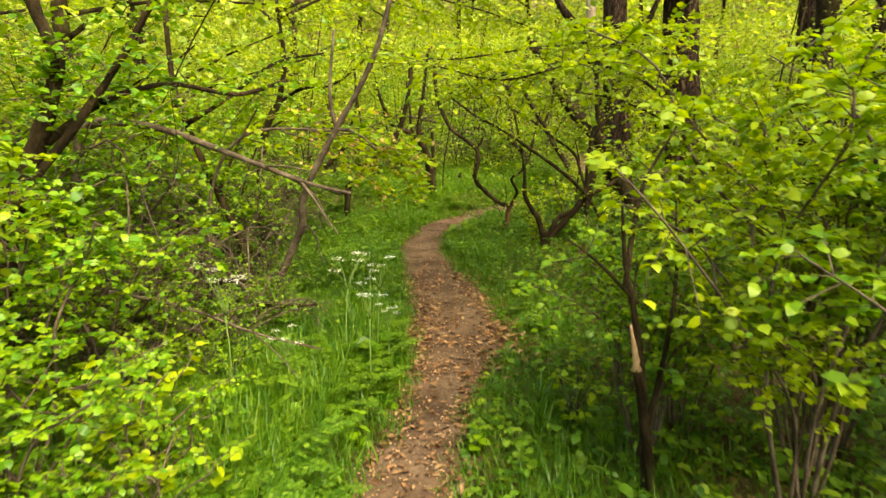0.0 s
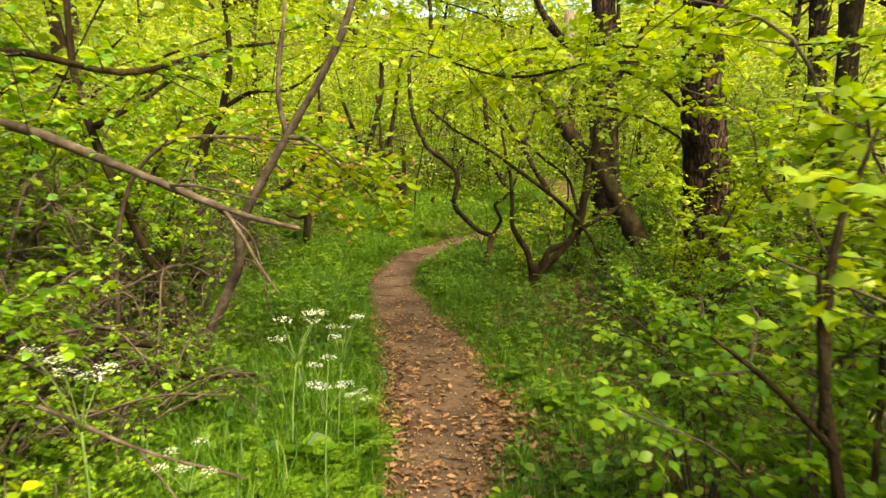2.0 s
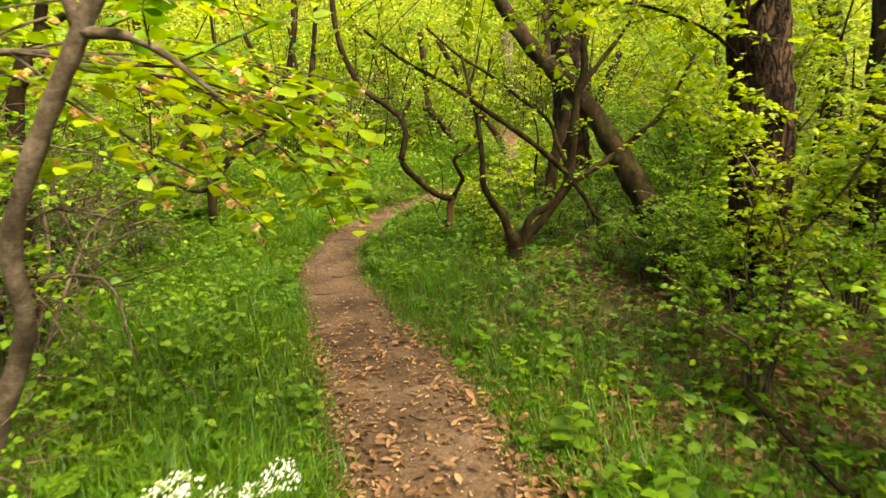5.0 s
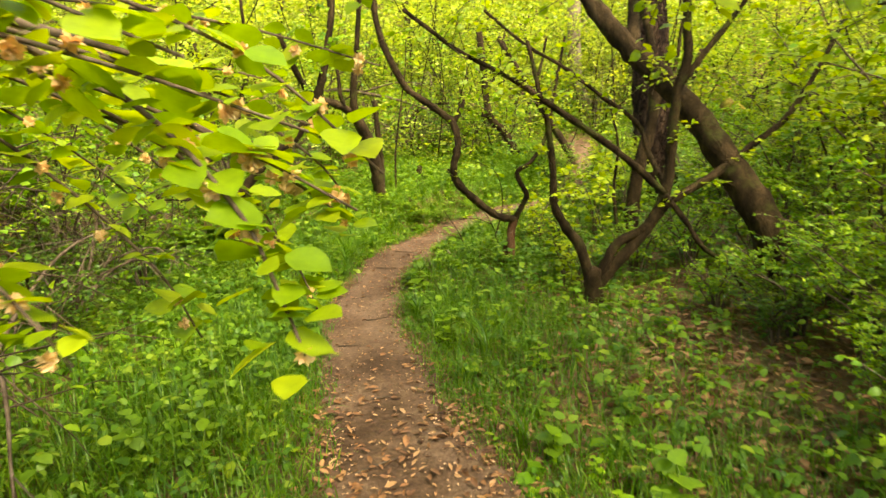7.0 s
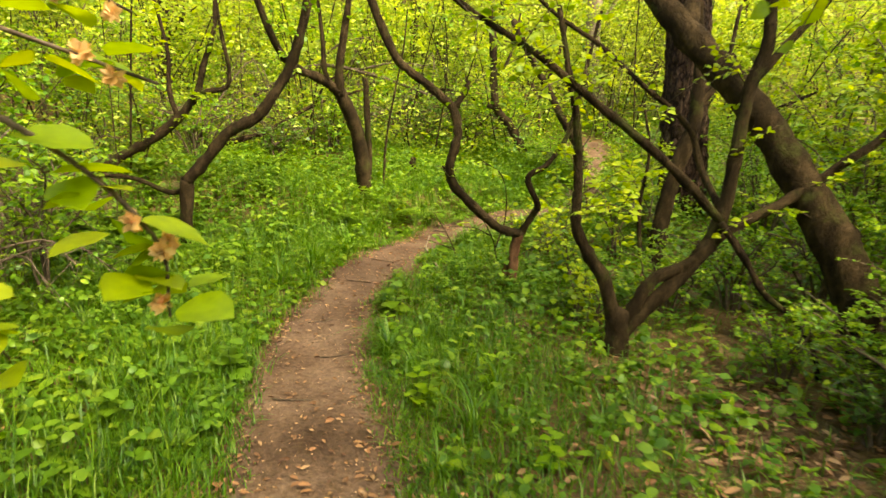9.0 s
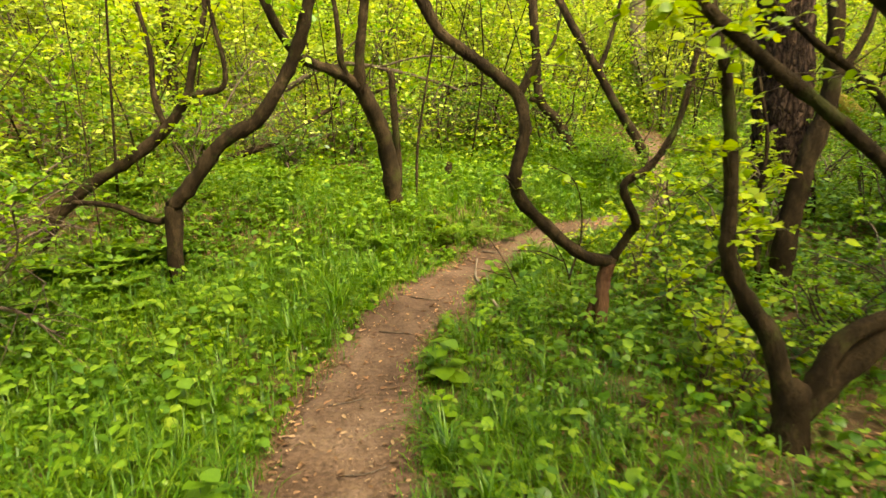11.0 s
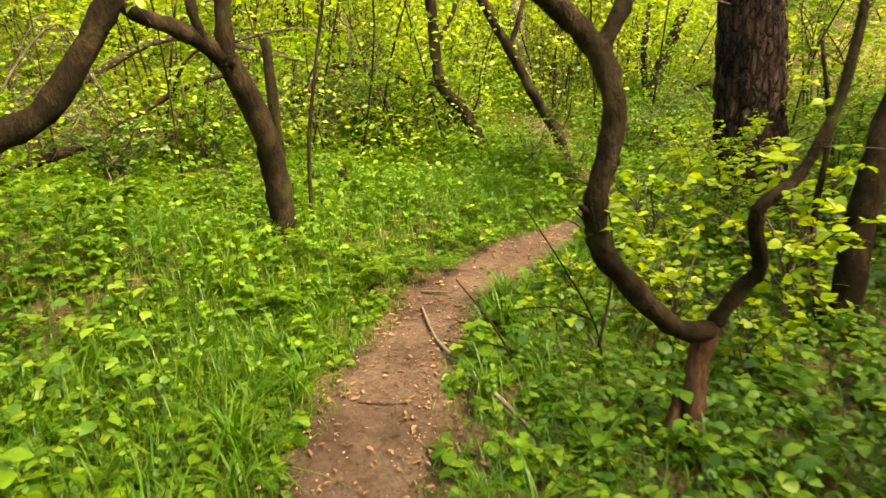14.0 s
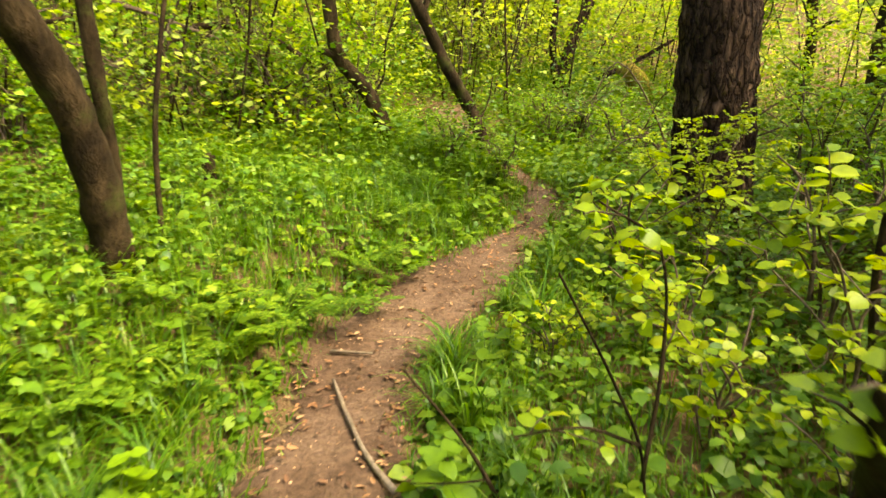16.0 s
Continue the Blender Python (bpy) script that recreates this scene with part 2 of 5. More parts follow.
def tube(ctrl, r0, r1, sides=8, per=5, knob=0.12, seed=0, radii=None, power=1.0, ridge=0.0):
    """A tapered, slightly knobbly limb along control points."""
    g = np.random.default_rng(seed)
    p = smooth_line(ctrl, per)
    n = len(p)
    s = np.linspace(0, 1, n)
    r = r0 + (r1 - r0) * s ** power if radii is None else np.interp(s, np.linspace(0, 1, len(radii)), radii)
    r = r * (1 + knob * g.normal(0, 0.5, n))
    tan = np.gradient(p, axis=0)
    tan /= np.linalg.norm(tan, axis=1)[:, None] + 1e-9
    ref = np.array([0.3, 0.9, 0.2]) if abs(tan[0][1]) < 0.8 else np.array([1.0, 0, 0])
    u = np.cross(tan, ref)
    u /= np.linalg.norm(u, axis=1)[:, None] + 1e-9
    for i in range(1, n):
        a = u[i - 1] - tan[i] * np.dot(u[i - 1], tan[i])
        u[i] = a / (np.linalg.norm(a) + 1e-9)
    w = np.cross(tan, u)
    ang = np.linspace(0, 2 * np.pi, sides, endpoint=False)
    lump = 1 + knob * g.normal(0, 0.6, (n, sides))
    if ridge:
        k = np.arange(sides)[None] + np.cumsum(g.normal(0, 0.12, n))[:, None]
        lump = lump + ridge * (np.sign(np.sin(k * np.pi + 0.5)) + np.sin(k * 2.4) * 0.6)
    ring = p[:, None] + (u[:, None] * np.cos(ang)[None, :, None] + w[:, None] * np.sin(ang)[None, :, None]) * (r[:, None] * lump)[:, :, None]
    v = np.vstack([ring.reshape(-1, 3), p[:1], p[-1:] + tan[-1:] * r[-1] * 0.6])
    f = []
    for i in range(n - 1):
        for k in range(sides):
            a, b = i * sides + k, i * sides + (k + 1) % sides
            f += [(a, b, b + sides), (a, b + sides, a + sides)]
    e = n * sides
    for k in range(sides):
        f += [(e, (k + 1) % sides, k), (e + 1, (n - 1) * sides + k, (n - 1) * sides + (k + 1) % sides)]
    return v, np.array(f)


# leaf outlines: x along the leaf, y across, z up
LEAF_FAR = (np.array([(0, 0, 0), (0.5, 0.36, 0.05), (1, 0, -0.06), (0.5, -0.36, 0.05)]), np.array([(0, 2, 1), (0, 3, 2)]))
LEAF_MID = (np.array([(0, 0, 0), (0.32, 0.33, 0.06), (0.72, 0.27, 0.03), (1, 0, -0.12), (0.72, -0.27, 0.03), (0.32, -0.33, 0.06), (0.5, 0, -0.02)]),
            np.array([(0, 6, 1), (1, 6, 2), (2, 6, 3), (3, 6, 4), (4, 6, 5), (5, 6, 0)]))

LEAF_FOLD = (np.array([(0, 0, 0), (0.27, 0.31, 0.05), (0.68, 0.30, 0.06), (1, 0, -0.10), (0.68, -0.30, 0.06), (0.27, -0.31, 0.05)]) * np.array([1, 1, 1.3]), np.array([(0, 5, 1), (1, 5, 4), (1, 4, 2), (2, 4, 3)]))


def leaf_fine():
    """Rounded, toothed leaf with a sunk midrib."""
    top, rib = [], []
    for i, (x, w) in enumerate(((0, 0.03), (0.1, 0.22), (0.25, 0.37), (0.42, 0.43), (0.6, 0.39), (0.78, 0.27), (0.91, 0.12), (1.0, 0.0))):
        top.append((x, w * (1.05 if i % 2 else 0.96)))
        rib.append((x, -0.03 - 0.1 * x * x))
    v, f = [], []
    for (x, w), (_, z) in zip(top, rib):
        v += [(x, w, z + 0.07 * min(1, w * 3)), (x, 0, z), (x, -w, z + 0.07 * min(1, w * 3))]
    for i in range(len(top) - 1):
        a = 3 * i
        f += [(a, a + 1, a + 3), (a + 1, a + 4, a + 3), (a + 1, a + 2, a + 4), (a + 2, a + 5, a + 4)]
    return np.array(v), np.array(f)


LEAF_FINE = leaf_fine()


def unit(a):
    return a / (np.linalg.norm(a, axis=-1, keepdims=True) + 1e-9)


def leaves(pos, dirs, ups, sizes, shape):
    """Many leaves at once: vertices and triangles."""
    tv, tf = shape
    x = unit(np.asarray(dirs, float))
    y = unit(np.cross(np.asarray(ups, float), x))
    z = np.cross(x, y)
    s = np.asarray(sizes, float)[:, None, None]
    v = np.asarray(pos)[:, None] + s * (tv[None, :, :1] * x[:, None] + tv[None, :, 1:2] * y[:, None] + tv[None, :, 2:] * z[:, None])
    n = len(v)
    f = tf[None] + (np.arange(n) * len(tv))[:, None, None]
    return v.reshape(-1, 3), f.reshape(-1, 3)


def part(name, me, parent, label="", kind=""):
    ob = new(name, me)
    ob.parent = parent
    return tagged(ob, label, kind=kind)


def thing(name, x, y, z, label, category, group="", kind=""):
    ob = new(name)
    ob.empty_display_size = 0.1
    ob.location = (x, y, z)
    return tagged(ob, label, category, group, kind)


def spray(g, a, direction, length, n, lsize, droop=0.25, updev=0.35):
    """A leafy twig from a: its points, and leaves set alternately along it."""
    d = unit(np.array(direction, float))
    side = unit(np.cross(d, (0, 0, 1)) + 1e-6)
    s = np.linspace(0, 1, 4)
    pts = a + d * (s * length)[:, None] + np.array([0, 0, -droop * length])[None] * (s * s)[:, None] + g.normal(0, 0.03 * length, (4, 3)) * s[:, None]
    t = np.sort(g.uniform(0.12, 1.0, n))
    pos = np.column_stack([np.interp(t, s, pts[:, k]) for k in range(3)])
    sg = np.where(np.arange(n) % 2 == 0, 1.0, -1.0)[:, None]
    ld = side[None] * sg + d[None] * g.uniform(0.2, 0.9, (n, 1)) + np.array([0, 0, -0.25]) + g.normal(0, 0.25, (n, 3))
    up = np.array([0, 0, 1.0]) + g.normal(0, updev, (n, 3))
    size = lsize * g.uniform(0.55, 1.2, n)
    return pts, pos, ld, up, size


def foliage_on(g, lines, per_m, twig_len, leaf_per_twig, lsize, from_s=0.25, shape=LEAF_FOLD, flat=0.5, twig_r=0.004, spread_z=0.5):
    """Twigs and leaves growing from limbs (arrays of points). Returns two Soups."""
    tw, lf = Soup(), Soup()
    P, D, U, S = [], [], [], []
    for line in lines:
        seg = np.linalg.norm(np.diff(line, axis=0), axis=1).sum()
        for _ in range(max(1, int(seg * per_m))):
            s = g.uniform(from_s, 1.0)
            i = min(int(s * (len(line) - 1)), len(line) - 2)
            a = line[i] + (line[i + 1] - line[i]) * (s * (len(line) - 1) - i)
            az = g.uniform(0, 2 * np.pi)
            along = unit(line[i + 1] - line[i])
            d = np.array([np.cos(az), np.sin(az), g.normal(0.15, spread_z)]) + along * 0.5
            L = twig_len * g.uniform(0.5, 1.3)
            pts, pos, ld, up, size = spray(g, a, d, L, int(leaf_per_twig * g.uniform(0.6, 1.3)) + 1, lsize, updev=flat)
            tw.add(*tube(pts[[0, 2, 3]], twig_r, twig_r * 0.4, 3, 1, 0.0))
            P.append(pos), D.append(ld), U.append(up), S.append(size)
    lf.add(*leaves(np.vstack(P), np.vstack(D), np.vstack(U), np.hstack(S), shape))
    return tw, lf


def shrub(name, label, seed, height, spread, nstem, per_m, leaf_per_twig, lsize, material, shape=LEAF_FOLD, stem_r=0.014, group="", twig_len=0.35, from_s=0.25):
    """A many-stemmed shrub at the origin: each stem, twigs, foliage."""
    g = np.random.default_rng(seed)
    top = thing(name, 0, 0, 0, label, "shrub", group)
    lines = []
    for k in range(nstem):
        az = 2 * np.pi * (k + g.uniform(-0.3, 0.3)) / nstem
        h = height * g.uniform(0.65, 1.0)
        sp = spread * g.uniform(0.3, 1.0)
        c = [(0.05 * np.cos(az), 0.05 * np.sin(az), -0.08)]
        for q in (0.25, 0.5, 0.75, 1.0):
            r = sp * q ** 1.4
            c.append((r * np.cos(az) + g.normal(0, 0.05 * height), r * np.sin(az) + g.normal(0, 0.05 * height), h * (1 - (1 - q) ** 1.5)))
        line = smooth_line(c, 4)
        lines.append(line)
        part("stem", Soup().add(*tube(c, stem_r * g.uniform(0.7, 1.3), 0.004, 5, 4, 0.12, seed + k)).mesh("stem", M_TWIG), top)
    tw, lf = foliage_on(g, lines, per_m, twig_len, leaf_per_twig, lsize, from_s, shape)
    part("twigwork", tw.mesh("twigwork", M_TWIG), top, kind="stuff")
    part("foliage", lf.mesh("foliage", material, False), top, "leaves of the shrub", "stuff")
    return top


def tree(name, label, base, trunk, limbs, bark, leaf=None, sides=10, seed=1, crown=None, group="", category="tree", foot=None):
    """A tree by its limbs, given from its base: trunk = (points, r0, r1); crown = (twigs per metre, twig length, leaves per twig, leaf size, material, limbs' first leafy share)."""
    bx, by = base
    bz = float(land(bx, by))
    o = np.array([bx, by, bz])
    top = thing(name, bx, by, bz, label, category, group)
    tp = np.array(trunk[0], float) - o
    part("trunk", Soup().add(*tube(tp, trunk[1], trunk[2], sides, 14 if sides > 15 else 6, 0.035 if sides > 15 else 0.10, seed, ridge=0.03 if sides > 15 else 0.0)).mesh("trunk", foot or bark), top, "rotten reddish foot" if foot else "")
    lines = [smooth_line(tp, 5)]
    for i, (pts, r0, r1) in enumerate(limbs):
        lp = np.array(pts, float) - o
        part("limb", Soup().add(*tube(lp, r0, r1, max(6, sides - 2), 5, 0.12, seed + 10 + i)).mesh("limb", bark), top)
        lines.append(smooth_line(lp, 5))
    if crown:
        g = np.random.default_rng(seed)
        use = lines[1:] if len(lines) > 1 else lines
        tw, lf = foliage_on(g, use, crown[0], crown[1], crown[2], crown[3], crown[5])
        part("twigwork", tw.mesh("twigwork", M_TWIG), top, kind="stuff")
        part("crown", lf.mesh("crown", crown[4], False), top, "spring leaves", "stuff")
    return top


# ---- ground ----
def spaced(lo, hi, step, reach, n):
    inner = np.arange(lo, hi + 1e-6, step)
    e = reach * (np.linspace(0, 1, n)[1:] ** 2.6)
    return np.concatenate([(lo - e)[::-1], inner, hi + e])


def sheet(xs, ys, zf):
    X, Y = np.meshgrid(xs, ys)
    v = np.column_stack([X.ravel(), Y.ravel(), zf(X.ravel(), Y.ravel())])
    nx, ny = len(xs), len(ys)
    i = (np.arange(ny - 1)[:, None] * nx + np.arange(nx - 1)[None]).ravel()
    return v, np.vstack([np.column_stack([i, i + 1, i + nx + 1]), np.column_stack([i, i + nx + 1, i + nx])])


ground = new("ground", mesh_from("ground", *sheet(spaced(-6, 8, 0.2, 600, 36), spaced(-3, 21, 0.2, 600, 36), land), M_GROUND))
tagged(ground, "brown woodland floor of soil, moss and leaf litter", "ground", kind="structure")


def path_mesh():
    rows = smooth_line(PATH[:, :3], 4)
    rows = rows[(rows[:, 1] > -12) & (rows[:, 1] < 40)]
    d = np.gradient(rows[:, :2], axis=0)
    nrm = unit(np.column_stack([d[:, 1], -d[:, 0]]))
    g = np.random.default_rng(3)
    cols = np.array([-1.0, -0.85, -0.55, -0.2, 0.2, 0.55, 0.85, 1.0])
    lift = np.array([-0.03, 0.012, 0.014, 0.010, 0.010, 0.014, 0.012, -0.03])
    rag = 0.5 * rows[:, 2] * (1 + 0.13 * np.sin(rows[:, 1] * 2.9 + 0.6)) + g.normal(0, 0.026, len(rows)) + 0.03 * np.sin(rows[:, 1] * 7) + 0.02 * np.sin(rows[:, 1] * 19)
    rag2 = 0.5 * rows[:, 2] * (1 + 0.13 * np.sin(rows[:, 1] * 3.7 + 2.2)) + g.normal(0, 0.026, len(rows)) + 0.03 * np.sin(rows[:, 1] * 6 + 2) + 0.02 * np.sin(rows[:, 1] * 17 + 1)
    v = []
    for c, l in zip(cols, lift):
        w = np.where(c < 0, rag, rag2) * c * 1.08
        x, y = rows[:, 0] + nrm[:, 0] * w, rows[:, 1] + nrm[:, 1] * w
        v.append(np.column_stack([x, y, land(x, y) + l + g.normal(0, 0.002, len(x))]))
    v = np.stack(v, 1).reshape(-1, 3)
    nx, ny = len(cols), len(rows)
    i = (np.arange(ny - 1)[:, None] * nx + np.arange(nx - 1)[None]).ravel()
    return v, np.vstack([np.column_stack([i, i + 1, i + nx + 1]), np.column_stack([i, i + nx + 1, i + nx])])


path = new("path", mesh_from("path", *path_mesh(), M_SOIL))
tagged(path, "narrow trodden path of bare brown soil with fallen leaves", "path", kind="structure")

# ---- the crooked trees beside the path ----
tree("crooked_tree", "crooked bare-limbed young tree bent like a letter C beside the path", (1.16, 10.85),
     ([(1.15, 10.85, 0.12), (1.16, 10.85, 0.42), (1.17, 10.85, 0.60), (1.2, 10.84, 0.71)], 0.042, 0.046),
     [([(1.22, 10.84, 0.71), (1.01, 10.78, 0.77), (0.77, 10.7, 0.96), (0.61, 10.64, 1.12), (0.56, 10.61, 1.26), (0.59, 10.6, 1.40), (0.615, 10.6, 1.55), (0.57, 10.63, 1.72), (0.41, 10.63, 1.86), (0.24, 10.63, 1.98), (0.1, 10.63, 2.12), (-0.1, 10.63, 2.6), (-0.15, 10.65, 3.2)], 0.041, 0.03),
      ([(0.57, 10.63, 1.7), (0.67, 10.63, 1.87), (0.69, 10.63, 1.93)], 0.03, 0.016),
      ([(0.575, 10.61, 1.235), (0.53, 10.6, 1.255), (0.50, 10.6, 1.275)], 0.022, 0.005),
      ([(1.22, 10.84, 0.73), (1.29, 10.78, 0.89), (1.31, 10.72, 0.98), (1.2, 10.64, 1.2), (1.33, 10.62, 1.3), (1.45, 10.62, 1.46), (1.52, 10.62, 1.64), (1.58, 10.62, 1.95), (1.7, 10.65, 2.5)], 0.032, 0.014)],
     M_BARK, seed=11, foot=M_REDWOOD, crown=(1.6, 0.22, 2, 0.05, M_LEAF_Y, 0.15))
tree("sapling", "thin dark leaning sapling with a few bright leaves", (1.13, 11.45),
     ([(1.15, 11.46, 0.2), (1.08, 11.44, 0.55), (0.9, 11.4, 0.85), (0.67, 11.36, 1.18)], 0.006, 0.003),
     [([(1.05, 11.43, 0.6), (0.9, 11.5, 0.66), (0.7, 11.55, 0.66)], 0.007, 0.003), ([(1.1, 11.45, 0.45), (1.2, 11.5, 0.8), (1.15, 11.5, 1.15), (0.95, 11.55, 1.3)], 0.008, 0.003)], M_BARK, seed=72, sides=6, crown=(7, 0.15, 4, 0.07, M_LEAF_Y, 0.35))
tree("forked_shrub_tree", "many-stemmed crooked tree with dark mossy limbs spreading from one base", (1.65, 9.6),
     ([(1.65, 9.6, -0.1), (1.64, 9.6, 0.15), (1.63, 9.6, 0.4)], 0.10, 0.07),
     [([(1.62, 9.6, 0.25), (1.52, 9.6, 0.6), (1.41, 9.6, 0.76), (1.3, 9.6, 0.97), (1.29, 9.6, 1.26), (1.25, 9.6, 1.64), (1.19, 9.6, 1.88), (1.1, 9.62, 2.3)], 0.05, 0.016),
      ([(1.66, 9.6, 0.25), (1.84, 9.59, 0.45), (2.11, 9.57, 0.76), (2.24, 9.56, 1.03), (2.28, 9.55, 1.4), (2.31, 9.54, 1.82), (2.39, 9.53, 2.12), (2.37, 9.51, 2.38), (2.34, 9.5, 2.8), (2.2, 9.5, 3.5)], 0.055, 0.03),
      ([(2.31, 9.53, 1.88), (2.49, 9.5, 2.12), (2.73, 9.5, 2.4), (2.88, 9.5, 2.6), (3.2, 9.5, 3.1)], 0.03, 0.014),
      ([(1.69, 9.6, 0.3), (1.82, 9.59, 0.6), (2.07, 9.57, 0.74), (2.3, 9.56, 0.96), (2.69, 9.54, 1.19), (3.03, 9.53, 1.44), (3.24, 9.51, 1.61), (3.45, 9.5, 1.93), (3.7, 9.5, 2.4)], 0.045, 0.02),
      ([(2.23, 9.55, 1.03), (1.89, 9.49, 1.32), (1.55, 9.43, 1.56), (1.24, 9.38, 1.76), (0.98, 9.32, 1.93), (0.73, 9.26, 2.06), (0.47, 9.2, 2.19), (0.1, 9.1, 2.45)], 0.032, 0.014),
      ([(2.25, 9.6, 1.1), (2.22, 9.85, 1.35), (2.12, 9.9, 1.63), (1.79, 9.9, 1.88), (1.46, 9.9, 2.13), (1.15, 9.9, 2.31), (0.8, 9.9, 2.6)], 0.026, 0.012),
      ([(2.21, 9.5, 1.02), (2.36, 9.43, 0.8), (2.46, 9.35, 0.6), (2.61, 9.27, 0.47), (2.72, 9.2, 0.3), (2.78, 9.15, 0.05)], 0.026, 0.014)],
     M_BARK, seed=21, crown=(10, 0.4, 10, 0.06, M_LEAF_Y, 0.4))
tree("leaning_tree", "dark leaning tree with a mossy forked limb in grass", (-0.23, 13.65),
     ([(-0.23, 13.65, 0.4), (-0.23, 13.65, 0.75), (-0.28, 13.47, 1.25), (-0.36, 13.29, 1.63), (-0.52, 13.11, 1.98)], 0.098, 0.078),
     [([(-0.50, 13.12, 1.96), (-0.71, 12.94, 2.1), (-0.92, 12.76, 2.16), (-1.04, 12.58, 2.26), (-1.13, 12.4, 2.43), (-1.3, 12.2, 2.9)], 0.062, 0.03),
      ([(-0.51, 13.1, 1.94), (-0.51, 13.0, 2.24), (-0.46, 12.95, 2.56), (-0.41, 12.9, 2.9), (-0.3, 12.9, 3.8)], 0.06, 0.03),
      ([(-0.62, 13.0, 2.03), (-0.67, 12.9, 2.22), (-0.68, 12.85, 2.49), (-0.75, 12.8, 3.1)], 0.036, 0.02)],
     M_BARK, seed=31, crown=(5, 0.5, 10, 0.07, M_LEAF, 0.6))
tree("bent_tree", "thin dark tree whose limb bends over towards the path", (-1.91, 11.9),
     ([(-1.91, 11.9, 0.1), (-1.9, 11.89, 0.3), (-1.88, 11.86, 0.59), (-1.85, 11.82, 1.0)], 0.055, 0.062),
     [([(-1.86, 11.82, 0.98), (-1.64, 11.79, 1.23), (-1.43, 11.75, 1.47), (-1.15, 11.71, 1.63), (-0.93, 11.68, 1.93), (-0.82, 11.64, 2.13), (-0.74, 11.6, 2.35), (-0.62, 11.6, 2.9), (-0.6, 11.6, 3.5)], 0.058, 0.04),
      ([(-1.89, 11.9, 0.91), (-2.1, 12.03, 0.87), (-2.47, 12.17, 0.98), (-2.85, 12.3, 1.0)], 0.03, 0.02)],
     M_BARK, seed=41, crown=(3.5, 0.45, 8, 0.07, M_LEAF, 0.65))
tree("bent_tree", "dark tree with a long slanting limb over brushwood", (-3.45, 12.7),
     ([(-3.5, 12.7, 0.2), (-3.4, 12.7, 0.6), (-3.23, 12.7, 0.85)], 0.08, 0.07),
     [([(-3.25, 12.7, 0.82), (-2.9, 12.7, 1.12), (-2.53, 12.7, 1.34), (-2.18, 12.7, 1.62), (-1.97, 12.7, 1.9)], 0.06, 0.045),
      ([(-1.98, 12.7, 1.88), (-1.7, 12.7, 1.94), (-1.65, 12.7, 2.11), (-1.71, 12.7, 2.44), (-1.8, 12.7, 3.0)], 0.03, 0.016),
      ([(-1.98, 12.7, 1.88), (-1.92, 12.7, 2.15), (-1.84, 12.7, 2.39), (-1.78, 12.7, 2.7), (-1.8, 12.7, 3.4)], 0.036, 0.02),
      ([(-2.2, 12.7, 1.6), (-2.3, 12.75, 1.9), (-2.3, 12.75, 2.3), (-2.45, 12.8, 2.9)], 0.03, 0.016)],
     M_BARK, seed=51, crown=(6, 0.45, 9, 0.07, M_LEAF_Y, 0.4))
tree("dead_snag", "broken upright dead stem with a snapped top", (-0.2, 14.2),
     ([(-0.2, 14.2, 0.5), (-0.21, 14.1, 1.3), (-0.23, 13.95, 1.7), (-0.25, 13.85, 2.2)], 0.045, 0.038),
     [([(-0.25, 13.87, 2.1), (-0.28, 13.86, 2.17), (-0.30, 13.85, 2.24)], 0.022, 0.008)], M_BARK, seed=61, category="dead tree")
tree("sapling", "thin straight bare sapling in the grass", (0.01, 14.0),
     ([(0.01, 14.0, 0.5), (0.0, 14.0, 0.9), (0.02, 14.0, 1.44), (0.12, 14.0, 2.06), (0.22, 14.0, 2.61), (0.26, 14.0, 3.1)], 0.02, 0.009), [], M_BARK, seed=71, sides=6)
tree("slanting_tree", "slender dark tree slanting out of the undergrowth", (2.57, 16.33),
     ([(2.62, 16.33, 0.7), (2.57, 16.33, 0.85), (2.27, 16.33, 1.48), (2.1, 16.33, 1.76), (1.87, 16.33, 2.01), (1.8, 16.33, 2.38), (1.77, 16.33, 2.88), (1.7, 16.33, 3.6)], 0.085, 0.06),
     [([(1.9, 16.33, 1.99), (1.77, 16.33, 2.05), (1.7, 16.33, 2.06)], 0.045, 0.03), ([(1.79, 16.33, 2.5), (2.05, 16.33, 2.9), (2.2, 16.4, 3.6)], 0.035, 0.015),
      ([(2.2, 16.33, 1.6), (2.33, 16.3, 1.85), (2.36, 16.3, 2.15), (2.5, 16.3, 2.6)], 0.014, 0.006)], M_BARK, seed=81, crown=(1.5, 0.4, 8, 0.07, M_LEAF, 0.3))
tree("slanting_tree", "slender dark mossy tree slanting beside the far path", (3.4, 15.95),
     ([(3.47, 15.95, 0.6), (3.38, 15.95, 1.0), (3.23, 15.95, 1.4), (3.07, 15.95, 1.66), (2.84, 15.95, 2.0), (2.6, 15.95, 2.42), (2.38, 15.95, 2.76), (2.0, 15.95, 3.4)], 0.075, 0.05),
     [([(2.6, 15.95, 2.4), (2.75, 15.95, 2.8), (2.9, 16.0, 3.4)], 0.035, 0.02), ([(3.25, 15.95, 1.35), (3.42, 16.0, 1.6), (3.5, 16.05, 1.85)], 0.014, 0.006)], M_BARK, seed=91, crown=(1.5, 0.5, 8, 0.09, M_LEAF, 0.3))
